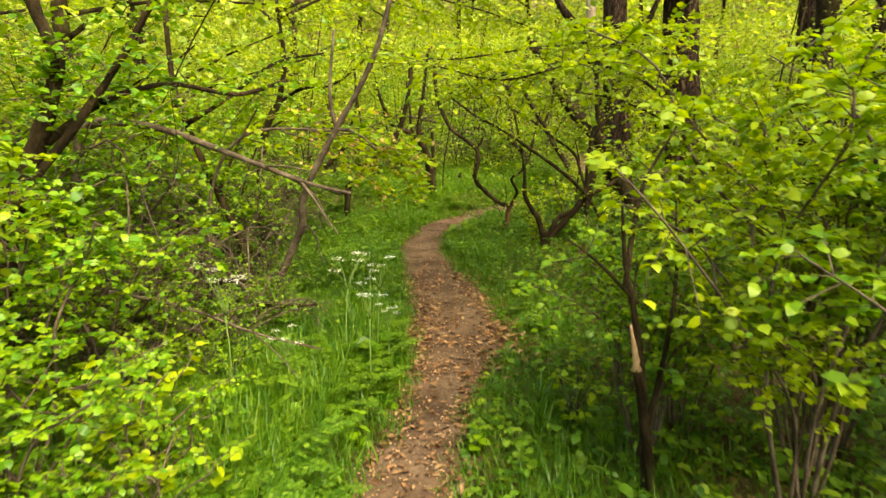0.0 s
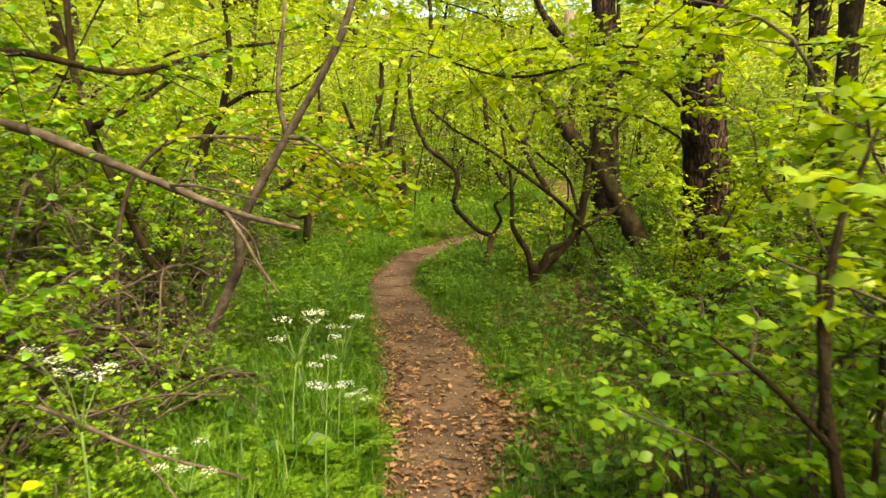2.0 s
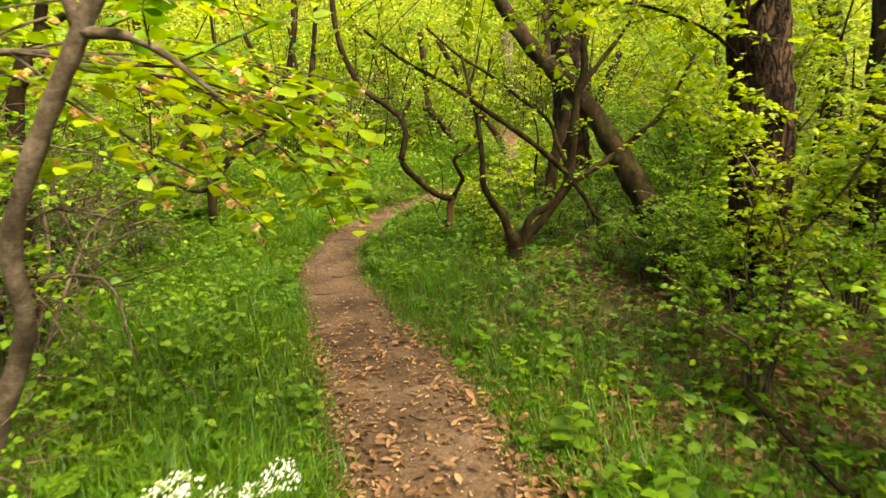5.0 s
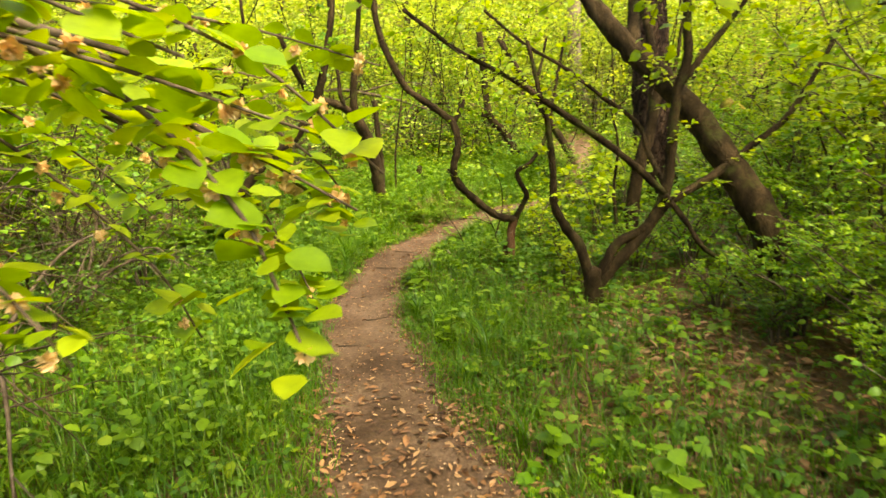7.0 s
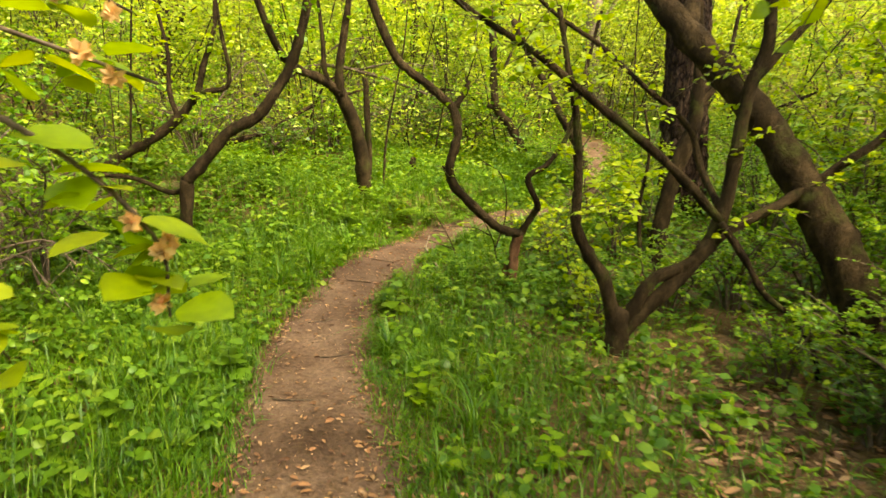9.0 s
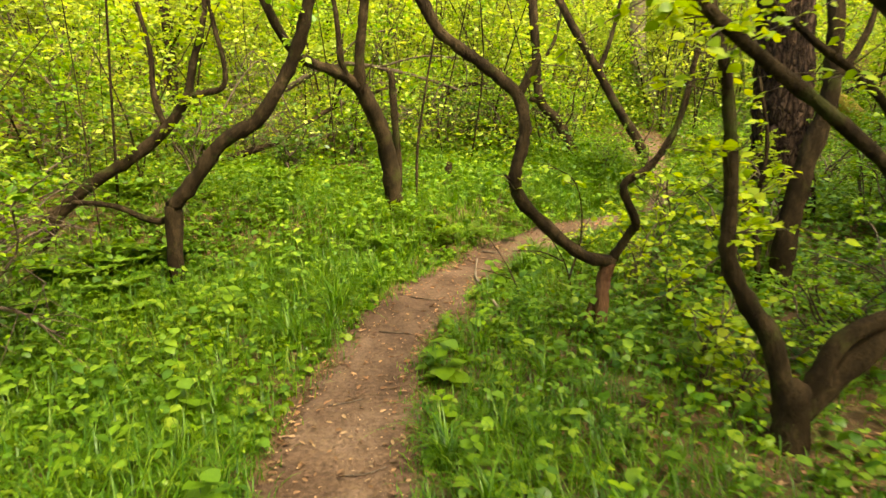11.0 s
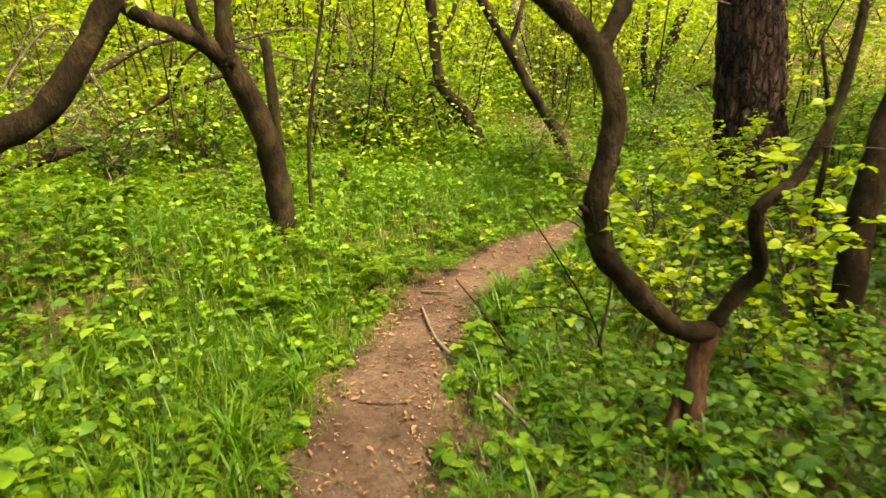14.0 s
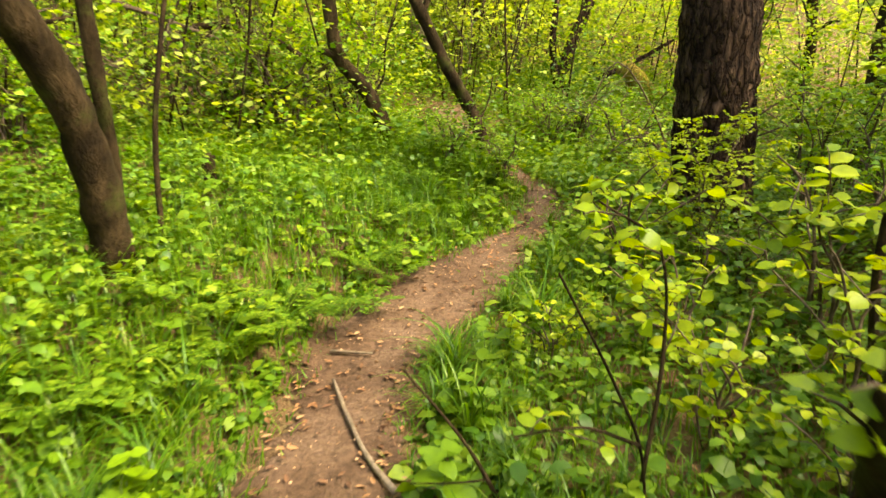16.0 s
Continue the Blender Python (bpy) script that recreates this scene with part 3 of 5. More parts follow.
tree("old_tree", "thick upright tree with deeply ridged rugged brown bark", (3.9, 13.5),
     ([(3.95, 13.5, 0.2), (3.92, 13.5, 0.7), (3.9, 13.5, 1.0), (3.84, 13.5, 1.78), (3.8, 13.5, 2.5), (3.7, 13.5, 4.0), (3.6, 13.5, 6.5)], 0.33, 0.23),
     [([(3.7, 13.5, 3.2), (4.1, 13.2, 4.0), (4.6, 13.0, 5.2)], 0.1, 0.04), ([(3.6, 13.5, 3.8), (2.6, 13.4, 4.6), (2.0, 13.6, 5.8)], 0.1, 0.04)],
     M_BARK_OLD, seed=101, sides=40, crown=(3.0, 0.7, 10, 0.1, M_LEAF, 0.2))
tree("forest_tree", "thick straight brown tree trunk behind leafy shrubs", (3.05, 7.6),
     ([(3.12, 7.6, -0.2), (3.07, 7.6, 0.45), (3.02, 7.6, 1.37), (2.93, 7.6, 2.28), (2.86, 7.6, 3.2), (2.8, 7.6, 6.0)], 0.25, 0.19),
     [([(2.9, 7.6, 2.4), (2.0, 6.6, 2.55), (1.2, 5.7, 2.4), (0.5, 5.2, 2.2), (-0.1, 4.9, 2.28)], 0.018, 0.004), ([(2.9, 7.6, 2.6), (2.0, 7.2, 2.85), (1.0, 6.9, 2.75), (0.0, 6.7, 2.6), (-0.8, 6.5, 2.7)], 0.018, 0.004), ([(2.9, 7.6, 2.1), (2.2, 7.0, 2.45), (1.4, 6.5, 2.55), (0.7, 6.2, 2.4), (0.2, 6.0, 2.2)], 0.02, 0.004), ([(2.9, 7.6, 2.3), (2.3, 6.4, 2.6), (1.8, 5.4, 2.6), (1.3, 4.7, 2.4)], 0.018, 0.004),
      ([(2.9, 7.6, 1.9), (2.3, 7.3, 2.15), (1.6, 7.2, 2.3), (0.9, 7.3, 2.2)], 0.016, 0.004), ([(2.9, 7.6, 3.2), (2.6, 6.8, 4.0), (2.0, 5.9, 4.6)], 0.06, 0.02), ([(2.85, 7.6, 3.9), (3.6, 7.9, 4.6), (4.4, 8.0, 5.6)], 0.06, 0.02),
      # from here on: invented high boughs above the view, added to shade path and grass
      ([(2.87, 7.6, 3.1), (2.3, 6.4, 3.9), (1.6, 5.2, 4.2), (1.0, 4.2, 4.3), (0.7, 3.2, 4.2)], 0.05, 0.012), ([(2.87, 7.6, 3.3), (2.0, 7.1, 4.0), (1.2, 6.6, 4.3), (0.3, 6.2, 4.4)], 0.05, 0.012),
      ([(2.86, 7.6, 3.4), (2.1, 7.9, 4.1), (1.3, 8.2, 4.4), (0.4, 8.3, 4.4), (-0.4, 8.2, 4.3)], 0.05, 0.012), ([(2.86, 7.6, 3.5), (2.2, 7.4, 4.3), (1.5, 7.3, 4.6), (0.6, 7.5, 4.7), (-0.1, 7.7, 4.6)], 0.05, 0.012),
      ([(2.86, 7.6, 3.3), (2.7, 6.0, 4.1), (2.5, 4.5, 4.4), (2.1, 3.2, 4.3), (1.9, 2.0, 4.1)], 0.05, 0.012)],
     M_BARK_OLD, seed=111, sides=30, crown=(20, 0.55, 12, 0.068, M_LEAF_Y, 0.22))
tree("leaning_tree", "thick dark tree leaning steeply across the wood", (3.2, 9.35),
     ([(3.35, 9.3, -0.1), (3.04, 9.4, 0.74), (2.81, 9.62, 1.26), (2.66, 9.84, 1.63), (2.42, 10.06, 2.01), (2.11, 10.28, 2.41), (1.9, 10.5, 2.8), (1.5, 10.8, 3.6)], 0.145, 0.075),
     [([(2.2, 10.2, 2.3), (2.3, 10.4, 2.9), (2.5, 10.6, 3.6)], 0.06, 0.03)], M_BARK, seed=121, sides=14, crown=(9, 0.6, 10, 0.07, M_LEAF_Y, 0.3))
tree("crooked_tree", "dark crooked tree with a fork low in the undergrowth", (2.75, 11.5),
     ([(2.7, 11.5, 0.2), (2.75, 11.5, 0.81), (2.85, 11.5, 1.3), (2.96, 11.5, 1.68), (2.97, 11.5, 1.99), (2.95, 11.5, 2.4), (2.8, 11.5, 3.2)], 0.085, 0.045),
     [([(2.6, 11.55, 0.3), (2.55, 11.6, 0.9), (2.6, 11.6, 1.4), (2.5, 11.6, 1.9)], 0.025, 0.01), ([(2.95, 11.5, 1.8), (3.2, 11.5, 2.2), (3.3, 11.5, 2.8)], 0.035, 0.015)], M_BARK, seed=131, crown=(4, 0.45, 10, 0.065, M_LEAF_Y, 0.35))
tree("forest_tree", "pale-barked straight tree far behind the bend", (5.4, 21.0),
     ([(5.55, 21.0, 1.6), (5.4, 21.0, 2.2), (5.05, 21.0, 2.9), (4.95, 21.0, 3.8), (4.9, 21.0, 7.0)], 0.21, 0.16), [([(4.95, 21.0, 4.2), (5.6, 20.8, 5.2), (6.4, 20.6, 6.2)], 0.06, 0.02)], M_BARK_PALE, seed=141, sides=12, crown=(4, 0.7, 10, 0.11, M_LEAF_Y, 0.2))
tree("crooked_tree", "grey-brown tree with several low limbs beyond the bend", (6.7, 19.0),
     ([(6.65, 19.0, 1.3), (6.75, 19.0, 1.7), (6.89, 19.0, 2.3), (7.45, 19.0, 3.5)], 0.16, 0.09),
     [([(6.85, 19.0, 1.5), (7.44, 19.0, 1.95), (8.37, 19.0, 2.3), (9.5, 19.0, 2.8)], 0.07, 0.03), ([(6.75, 19.0, 1.8), (6.6, 19.0, 2.6), (6.7, 19.0, 3.6)], 0.08, 0.04)], M_BARK_OLD, seed=151, crown=(3, 0.6, 10, 0.1, M_LEAF, 0.3))
tree("forest_tree", "tall brown trunk standing back behind the shrubs", (6.25, 10.5),
     ([(6.4, 10.5, 0.0), (6.3, 10.5, 1.0), (6.2, 10.5, 2.37), (6.07, 10.5, 3.5), (5.9, 10.5, 6.5)], 0.16, 0.11), [([(6.0, 10.5, 4.6), (6.6, 10.2, 5.4), (7.3, 10.0, 6.4)], 0.06, 0.02), ([(5.95, 10.5, 5.0), (5.4, 10.8, 5.8), (4.9, 11.0, 6.6)], 0.06, 0.02)], M_BARK_OLD, seed=143, sides=18, crown=(4, 0.7, 10, 0.1, M_LEAF, 0.2))
tree("forest_tree", "dark trunk standing back in the shade", (5.5, 9.0),
     ([(5.55, 9.0, -0.1), (5.5, 9.0, 1.0), (5.5, 9.0, 2.02), (5.46, 9.0, 3.15), (5.4, 9.0, 6.0)], 0.17, 0.12), [([(5.45, 9.0, 4.2), (5.9, 8.7, 5.2), (6.3, 8.5, 6.2)], 0.06, 0.02)], M_BARK, seed=144, sides=12, crown=(4, 0.7, 10, 0.1, M_LEAF, 0.2))
# the tangle of stems at the start of the walk
tree("tangled_tree", "slender brown tree leaning over a tangle of dead wood", (-1.65, 5.75),
     ([(-1.75, 5.78, -0.15), (-1.59, 5.7, 0.35), (-1.39, 5.6, 0.75), (-1.29, 5.5, 0.95), (-1.25, 5.4, 1.19), (-1.12, 5.3, 1.44), (-0.89, 5.2, 1.82), (-0.68, 5.1, 2.14), (-0.5, 5.0, 2.5), (-0.3, 4.9, 3.2)], 0.040, 0.018),
     [([(-0.89, 5.2, 1.80), (-0.77, 5.15, 1.78), (-0.66, 5.1, 1.72), (-0.55, 5.1, 1.62)], 0.018, 0.006),
      ([(-0.9, 5.2, 1.8), (-0.95, 5.2, 2.1), (-0.9, 5.2, 2.6)], 0.02, 0.01)], M_TWIG, seed=161, crown=(11, 0.4, 11, 0.06, M_LEAF, 0.1))
tree("tangled_tree", "dark thin tree stem leaning back among dead branches", (-2.1, 6.25),
     ([(-1.95, 6.2, -0.1), (-2.06, 6.2, 0.6), (-2.25, 6.2, 1.08), (-2.46, 6.22, 1.55), (-2.62, 6.25, 1.95), (-2.72, 6.25, 2.4), (-2.75, 6.25, 3.2)], 0.042, 0.024),
     [([(-2.3, 6.2, 1.2), (-2.1, 6.3, 1.7), (-1.9, 6.4, 2.1)], 0.02, 0.008), ([(-2.75, 6.25, 3.1), (-2.1, 6.1, 3.6), (-1.4, 6.0, 3.8), (-0.8, 6.5, 3.9), (-0.4, 7.4, 3.9)], 0.02, 0.008), ([(-2.6, 6.25, 1.9), (-2.2, 6.3, 2.15), (-1.7, 6.3, 2.5), (-1.2, 6.3, 2.6)], 0.026, 0.01)], M_BARK, seed=171, crown=(13, 0.4, 11, 0.065, M_LEAF, 0.1))
tree("leaning_branch", "long bare grey branch reaching out with a broken forked tip", (-2.9, 4.75),
     ([(-3.0, 4.8, -0.1), (-2.9, 4.75, 1.0), (-2.75, 4.65, 1.7), (-2.45, 4.5, 1.84)], 0.05, 0.032),
     [([(-2.5, 4.52, 1.83), (-2.0, 4.35, 1.76), (-1.5, 4.2, 1.6), (-1.1, 4.07, 1.46), (-0.85, 4.0, 1.38), (-0.6, 3.92, 1.33)], 0.032, 0.009),
      ([(-0.95, 4.03, 1.41), (-0.85, 3.95, 1.30), (-0.75, 3.85, 1.18), (-0.66, 3.78, 1.08)], 0.010, 0.004), ([(-1.0, 4.05, 1.42), (-0.85, 4.1, 1.28), (-0.8, 4.12, 1.1)], 0.008, 0.003),
      ([(-1.2, 4.1, 1.5), (-1.0, 3.9, 1.5), (-0.7, 3.75, 1.45)], 0.008, 0.003)], M_TWIG, seed=181, category="branch")
tree("tangled_tree", "dark many-forked tree in dense leaves beside the path", (-2.75, 3.6),
     ([(-2.8, 3.6, -0.1), (-2.68, 3.6, 0.7), (-2.56, 3.6, 1.3)], 0.075, 0.06),
     [([(-2.56, 3.6, 1.25), (-2.4, 3.6, 1.6), (-2.3, 3.6, 1.85), (-2.22, 3.6, 2.13), (-2.33, 3.6, 2.44), (-2.4, 3.6, 3.2)], 0.055, 0.03),
      ([(-2.56, 3.6, 1.28), (-2.2, 3.6, 1.68), (-1.91, 3.6, 2.04), (-1.65, 3.6, 2.44), (-1.4, 3.6, 3.0)], 0.03, 0.014),
      ([(-2.5, 3.6, 1.5), (-2.1, 3.7, 1.85), (-1.7, 3.8, 2.0), (-1.3, 3.9, 1.95), (-1.0, 4.0, 2.05)], 0.024, 0.01)], M_BARK, seed=191, crown=(16, 0.4, 12, 0.06, M_LEAF, 0.2))
tree("tangled_tree", "forked dark tree standing back among leaves", (-2.3, 8.2),
     ([(-2.5, 8.2, -0.1), (-2.45, 8.1, 1.0), (-2.32, 8.0, 1.87), (-2.1, 8.0, 2.3)], 0.06, 0.045),
     [([(-2.12, 8.0, 2.26), (-2.03, 8.0, 2.77), (-2.1, 8.0, 3.5)], 0.04, 0.02), ([(-2.1, 8.0, 2.28), (-1.8, 8.0, 2.45), (-1.4, 8.0, 2.5), (-1.0, 8.0, 2.8)], 0.028, 0.012), ([(-2.3, 8.0, 1.9), (-1.9, 7.9, 2.1), (-1.5, 7.9, 2.0)], 0.018, 0.008),
      # limbs of this row are added out of view to shade the left grass
      ([(-2.1, 8.0, 3.4), (-1.6, 8.8, 3.8), (-1.0, 9.6, 3.95), (-0.5, 10.4, 4.0), (-0.2, 11.2, 4.1)], 0.026, 0.008), ([(-2.1, 8.0, 3.4), (-2.3, 9.0, 3.9), (-2.1, 10.0, 4.0), (-1.8, 11.0, 4.1)], 0.024, 0.008), ([(-1.6, 8.8, 3.8), (-0.9, 8.9, 4.0), (-0.2, 9.3, 4.1), (0.2, 10.0, 4.2)], 0.018, 0.008),
      ([(-2.1, 8.0, 3.3), (-1.3, 8.3, 3.7), (-0.4, 8.6, 3.75), (0.5, 8.8, 3.6), (1.2, 8.9, 3.4)], 0.022, 0.006), ([(-2.1, 8.0, 3.4), (-1.4, 9.6, 4.3), (-0.6, 11.0, 4.7), (0.4, 12.2, 4.8)], 0.024, 0.008), ([(-2.2, 8.0, 3.3), (-2.6, 8.6, 3.7), (-3.1, 9.4, 4.0)], 0.022, 0.008)], M_BARK, seed=201, crown=(16, 0.5, 12, 0.068, M_LEAF_Y, 0.2))
tree("broken_sapling", "thin dark tree with a freshly snapped orange stem", (0.9, 2.6),
     ([(0.95, 2.62, -0.1), (0.9, 2.6, 0.5), (0.85, 2.6, 0.85), (0.80, 2.61, 1.1), (0.78, 2.63, 1.35)], 0.024, 0.006),
     [([(0.83, 2.6, 0.95), (0.68, 2.62, 1.1), (0.55, 2.65, 1.2)], 0.010, 0.004), ([(0.9, 2.6, 0.2), (1.02, 2.7, 0.6), (1.1, 2.8, 0.95), (1.08, 2.8, 1.35)], 0.016, 0.005), ([(0.8, 2.6, 1.0), (0.9, 2.75, 1.4), (1.1, 2.9, 1.7)], 0.014, 0.005)],
     M_BARK, seed=211, crown=(7, 0.32, 8, 0.055, M_LEAF, 0.3))

# ---- shrubs, each kind built once and copied ----
SHRUBS = [
    shrub("hazel_shrub", "leafy green shrub with soft rounded spring leaves", 301, 2.1, 1.0, 7, 12, 12, 0.065, M_LEAF, LEAF_FOLD, group="shrubs along the path"),
    shrub("hazel_shrub", "bright yellow-green shrub in young leaf", 302, 2.6, 1.2, 8, 12, 12, 0.065, M_LEAF_Y, LEAF_FOLD, group="shrubs along the path"),
    shrub("low_shrub", "low bushy shrub with small dull green leaves", 303, 1.0, 0.7, 9, 12, 10, 0.05, M_LEAF, LEAF_FOLD, group="low shrubs", twig_len=0.25),
    shrub("low_shrub", "low shrub with the trees' shade put into its dark leaf colour", 304, 0.9, 0.8, 9, 12, 10, 0.05, M_LEAF_SHADED, LEAF_FOLD, group="low shrubs", twig_len=0.25),
    shrub("tall_shrub", "tall thin-stemmed shrub with airy yellow-green leaves", 305, 3.6, 1.5, 8, 8, 13, 0.08, M_FAR_LIT, LEAF_FAR, group="tall shrubs in the wood", twig_len=0.5),
    shrub("tall_shrub", "tall green shrub with layered leaf sprays", 306, 3.2, 1.7, 8, 8, 13, 0.08, M_LEAF, LEAF_FAR, group="tall shrubs in the wood", twig_len=0.5),
]


def place(ob, x, y, turn, size=1.0, first=False):
    m = pose(x, y, float(land(x, y)), 0, 0, turn) @ Matrix.Diagonal((size, size, size, 1))
    if first:
        ob.matrix_basis = m
        return ob
    c = copy_thing(ob, pose(x, y, float(land(x, y)), 0, 0, turn))
    c.scale = (size, size, size)
    return c


SPOTS = [
    # kind, x, y, size
    (1, 1.45, 2.3, 0.85), (1, 2.1, 3.1, 1.0), (0, 1.35, 3.25, 0.6), (0, 1.3, 4.05, 0.6), (0, 2.4, 4.6, 0.8), (0, 1.5, 1.2, 0.9), (2, 2.0, 6.2, 0.8), (1, 2.5, 6.7, 0.8), (0, 2.2, 5.4, 0.5), (1, 3.2, 5.6, 1.0), (0, 2.9, 2.2, 1.1),
    (2, 2.8, 7.9, 0.8), (2, 3.3, 8.7, 0.9), (2, 3.4, 7.0, 1.0), (2, 2.85, 8.95, 0.6), (0, 3.8, 8.3, 0.8), (0, 1.05, 2.95, 0.6), (0, 2.2, 2.3, 1.0), (1, 1.75, 2.75, 0.8), (1, 4.1, 9.2, 1.0), (0, 4.3, 10.8, 1.0), (2, 3.6, 10.3, 0.9), (3, 2.5, 8.4, 0.55),
    (0, -1.95, 2.55, 0.75), (0, -2.6, 3.0, 0.9), (1, -2.5, 2.2, 0.8), (2, -1.65, 1.5, 0.7), (2, -1.9, 3.6, 0.8), (0, -3.3, 4.4, 1.0), (2, -2.6, 5.2, 0.8), (1, -3.6, 6.3, 1.0), (0, -2.9, 7.4, 1.0), (1, -3.3, 9.0, 0.95),
    (3, -2.7, 9.3, 0.8), (3, -3.3, 10.6, 0.9), (2, -3.9, 11.6, 1.1), (0, -4.6, 12.8, 1.0), (2, -2.6, 14.6, 1.0), (3, -1.7, 15.6, 1.0), (2, -0.9, 16.4, 1.1), (3, 0.9, 17.0, 1.0), (2, 1.45, 16.9, 1.2),
    (2, 2.3, 17.2, 1.0), (2, 4.6, 15.2, 1.0), (3, 5.0, 16.4, 1.0), (0, 5.9, 13.6, 0.8), (2, 4.4, 12.4, 1.0), (1, 5.3, 12.2, 1.0), (3, 3.0, 12.5, 0.6),
    (4, -5.2, 8.0, 1.0), (0, -2.4, 10.4, 0.7), (0, -3.6, 8.0, 1.1), (5, -4.3, 9.6, 0.8), (0, -4.2, 11.9, 1.0), (5, -3.9, 14.2, 0.7), (0, -2.2, 6.9, 0.8), (5, -5.0, 4.6, 1.0), (4, -4.6, 1.6, 1.0), (5, -3.5, 3.3, 0.9), (4, -4.6, 15.0, 1.0), (4, -2.8, 17.4, 1.0), (4, -0.6, 18.4, 1.0), (4, 1.3, 18.3, 0.9), (4, 6.4, 19.8, 1.0),
    (5, 5.6, 7.4, 1.0), (4, 5.4, 10.2, 1.0), (4, 5.0, 4.6, 1.0), (5, 4.4, 2.0, 1.0), (4, 7.0, 12.6, 1.1), (5, -6.0, 11.0, 1.1), (4, 1.8, 20.6, 1.0), (4, 6.4, 21.0, 1.0), (5, 9.0, 17.5, 1.1), (4, -6.0, 17.2, 1.1),
    (2, 2.75, 8.55, 0.75), (2, 3.25, 8.1, 0.9), (2, 2.45, 9.05, 0.5), (2, 3.5, 9.2, 0.9), (0, 3.0, 8.25, 0.45), (0, 3.7, 9.7, 0.6), (2, 2.3, 10.3, 0.7), (2, 2.9, 10.4, 0.9), (0, 2.2, 7.1, 0.35), (0, 2.7, 7.5, 0.45),
    (2, 2.9, 14.9, 0.5), (2, 2.55, 15.3, 0.6), (2, 4.6, 16.3, 0.8),
    (0, -1.55, 2.0, 0.55), (0, -2.05, 3.35, 0.8), (2, -1.3, 2.55, 0.7), (2, -1.2, 1.75, 0.6), (5, -3.6, 5.3, 0.95), (5, -3.1, 6.2, 0.85), (5, -2.7, 4.3, 0.75), (0, -2.2, 4.5, 0.7), (1, 3.1, 12.9, 0.42), (0, 4.6, 13.1, 0.7), (4, 3.2, 18.9, 0.8), (2, 4.9, 17.0, 0.7), (0, 2.7, 18.2, 0.6), (2, -1.65, 4.3, 0.6), (2, -2.0, 4.6, 0.75), (2, -1.45, 3.75, 0.5), (2, -1.5, 5.1, 0.55), (2, -1.75, 5.5, 0.7), (4, 4.9, 19.2, 0.8),
    (4, -3.0, -1.5, 1.0), (5, 3.0, -1.5, 1.0), (4, 1.6, -4.5, 1.0), (5, -1.6, -5.5, 1.0), (0, -1.6, -2.8, 1.0), (0, 1.6, -1.6, 0.8), (4, -0.2, -8.5, 1.1), (5, 4.6, -5.5, 1.0), (4, -5.0, -4.5, 1.0),
]
used = set()
for i, (k, sx, sy, ss) in enumerate(SPOTS):
    place(SHRUBS[k], sx, sy, (i * 137.5) % 360, ss * (0.92 + 0.16 * ((i * 0.618) % 1)), k not in used)
    used.add(k)

def bare_bush(seed):
    """Leafless brush: fine grey-brown twigs from many stems."""
    g = np.random.default_rng(seed)
    top = thing("dead_bush", 0, 0, 0, "tangle of bare grey-brown dead twigs", "bush", "dead brush in the thicket")
    lines = []
    for k in range(9):
        az, h = g.uniform(0, 6.28), g.uniform(0.6, 1.5)
        c = [(0.1 * np.cos(az), 0.1 * np.sin(az), -0.05), (0.35 * np.cos(az), 0.35 * np.sin(az), h * 0.5), (0.8 * np.cos(az + 0.4), 0.8 * np.sin(az + 0.4), h * g.uniform(0.6, 1.0)), (1.1 * np.cos(az + 0.3), 1.1 * np.sin(az + 0.3), h * g.uniform(0.3, 1.0))]
        part("stem", Soup().add(*tube(c, 0.014, 0.004, 5, 4, 0.12, seed + k)).mesh("stem", M_TWIG), top)
        lines.append(smooth_line(c, 4))
    tw, lf = foliage_on(g, lines, 16, 0.38, 1, 0.045, 0.1, LEAF_FOLD, 0.6, 0.0035, 0.8)
    part("twigwork", tw.mesh("twigwork", M_TWIG), top, kind="stuff")
    part("foliage", lf.mesh("foliage", M_LEAF, False), top, "few green leaves", "stuff")
    return top


BRUSH = bare_bush(330)
for i, (sx, sy, ss) in enumerate([(-2.4, 5.0, 0.65), (-1.75, 4.75, 0.75), (-2.2, 4.0, 0.8), (-2.0, 5.75, 0.6), (-3.1, 5.7, 1.1), (-2.7, 6.9, 1.0), (-2.8, 4.7, 1.2), (-3.0, 5.9, 1.4), (-3.3, 7.0, 1.5), (-2.4, 7.5, 1.3), (-3.4, 4.2, 1.3), (-2.9, 9.9, 1.0), (-3.3, 11.2, 1.0), (-1.6, 17.0, 1.2), (0.4, 17.5, 1.2), (-2.9, 15.6, 1.1), (1.7, 17.3, 0.9), (5.0, 14.6, 1.0), (-3.6, 12.2, 0.9)]):
    place(BRUSH, sx, sy, i * 71, ss, i == 0)

# saplings with large bright leaves beside the bend
SAPLING = shrub("hazel_sapling", "low young hazel with large bright toothed leaves", 320, 0.85, 0.5, 6, 6, 5, 0.08, M_LEAF_Y, LEAF_FINE, 0.008, "hazel saplings", 0.28, 0.15)
for i, (sx, sy, ss) in enumerate([(1.65, 11.6, 0.7), (2.0, 12.1, 0.75), (2.3, 11.5, 0.95), (1.45, 12.35, 0.45), (1.55, 10.2, 0.7), (1.62, 9.95, 0.6), (2.9, 12.0, 1.2), (1.75, 11.2, 0.6), (2.4, 12.9, 1.0), (0.75, 3.3, 0.6), (-1.15, 2.2, 0.65), (-1.5, 2.9, 0.8)]):
    place(SAPLING, sx, sy, i * 77, ss, i == 0)

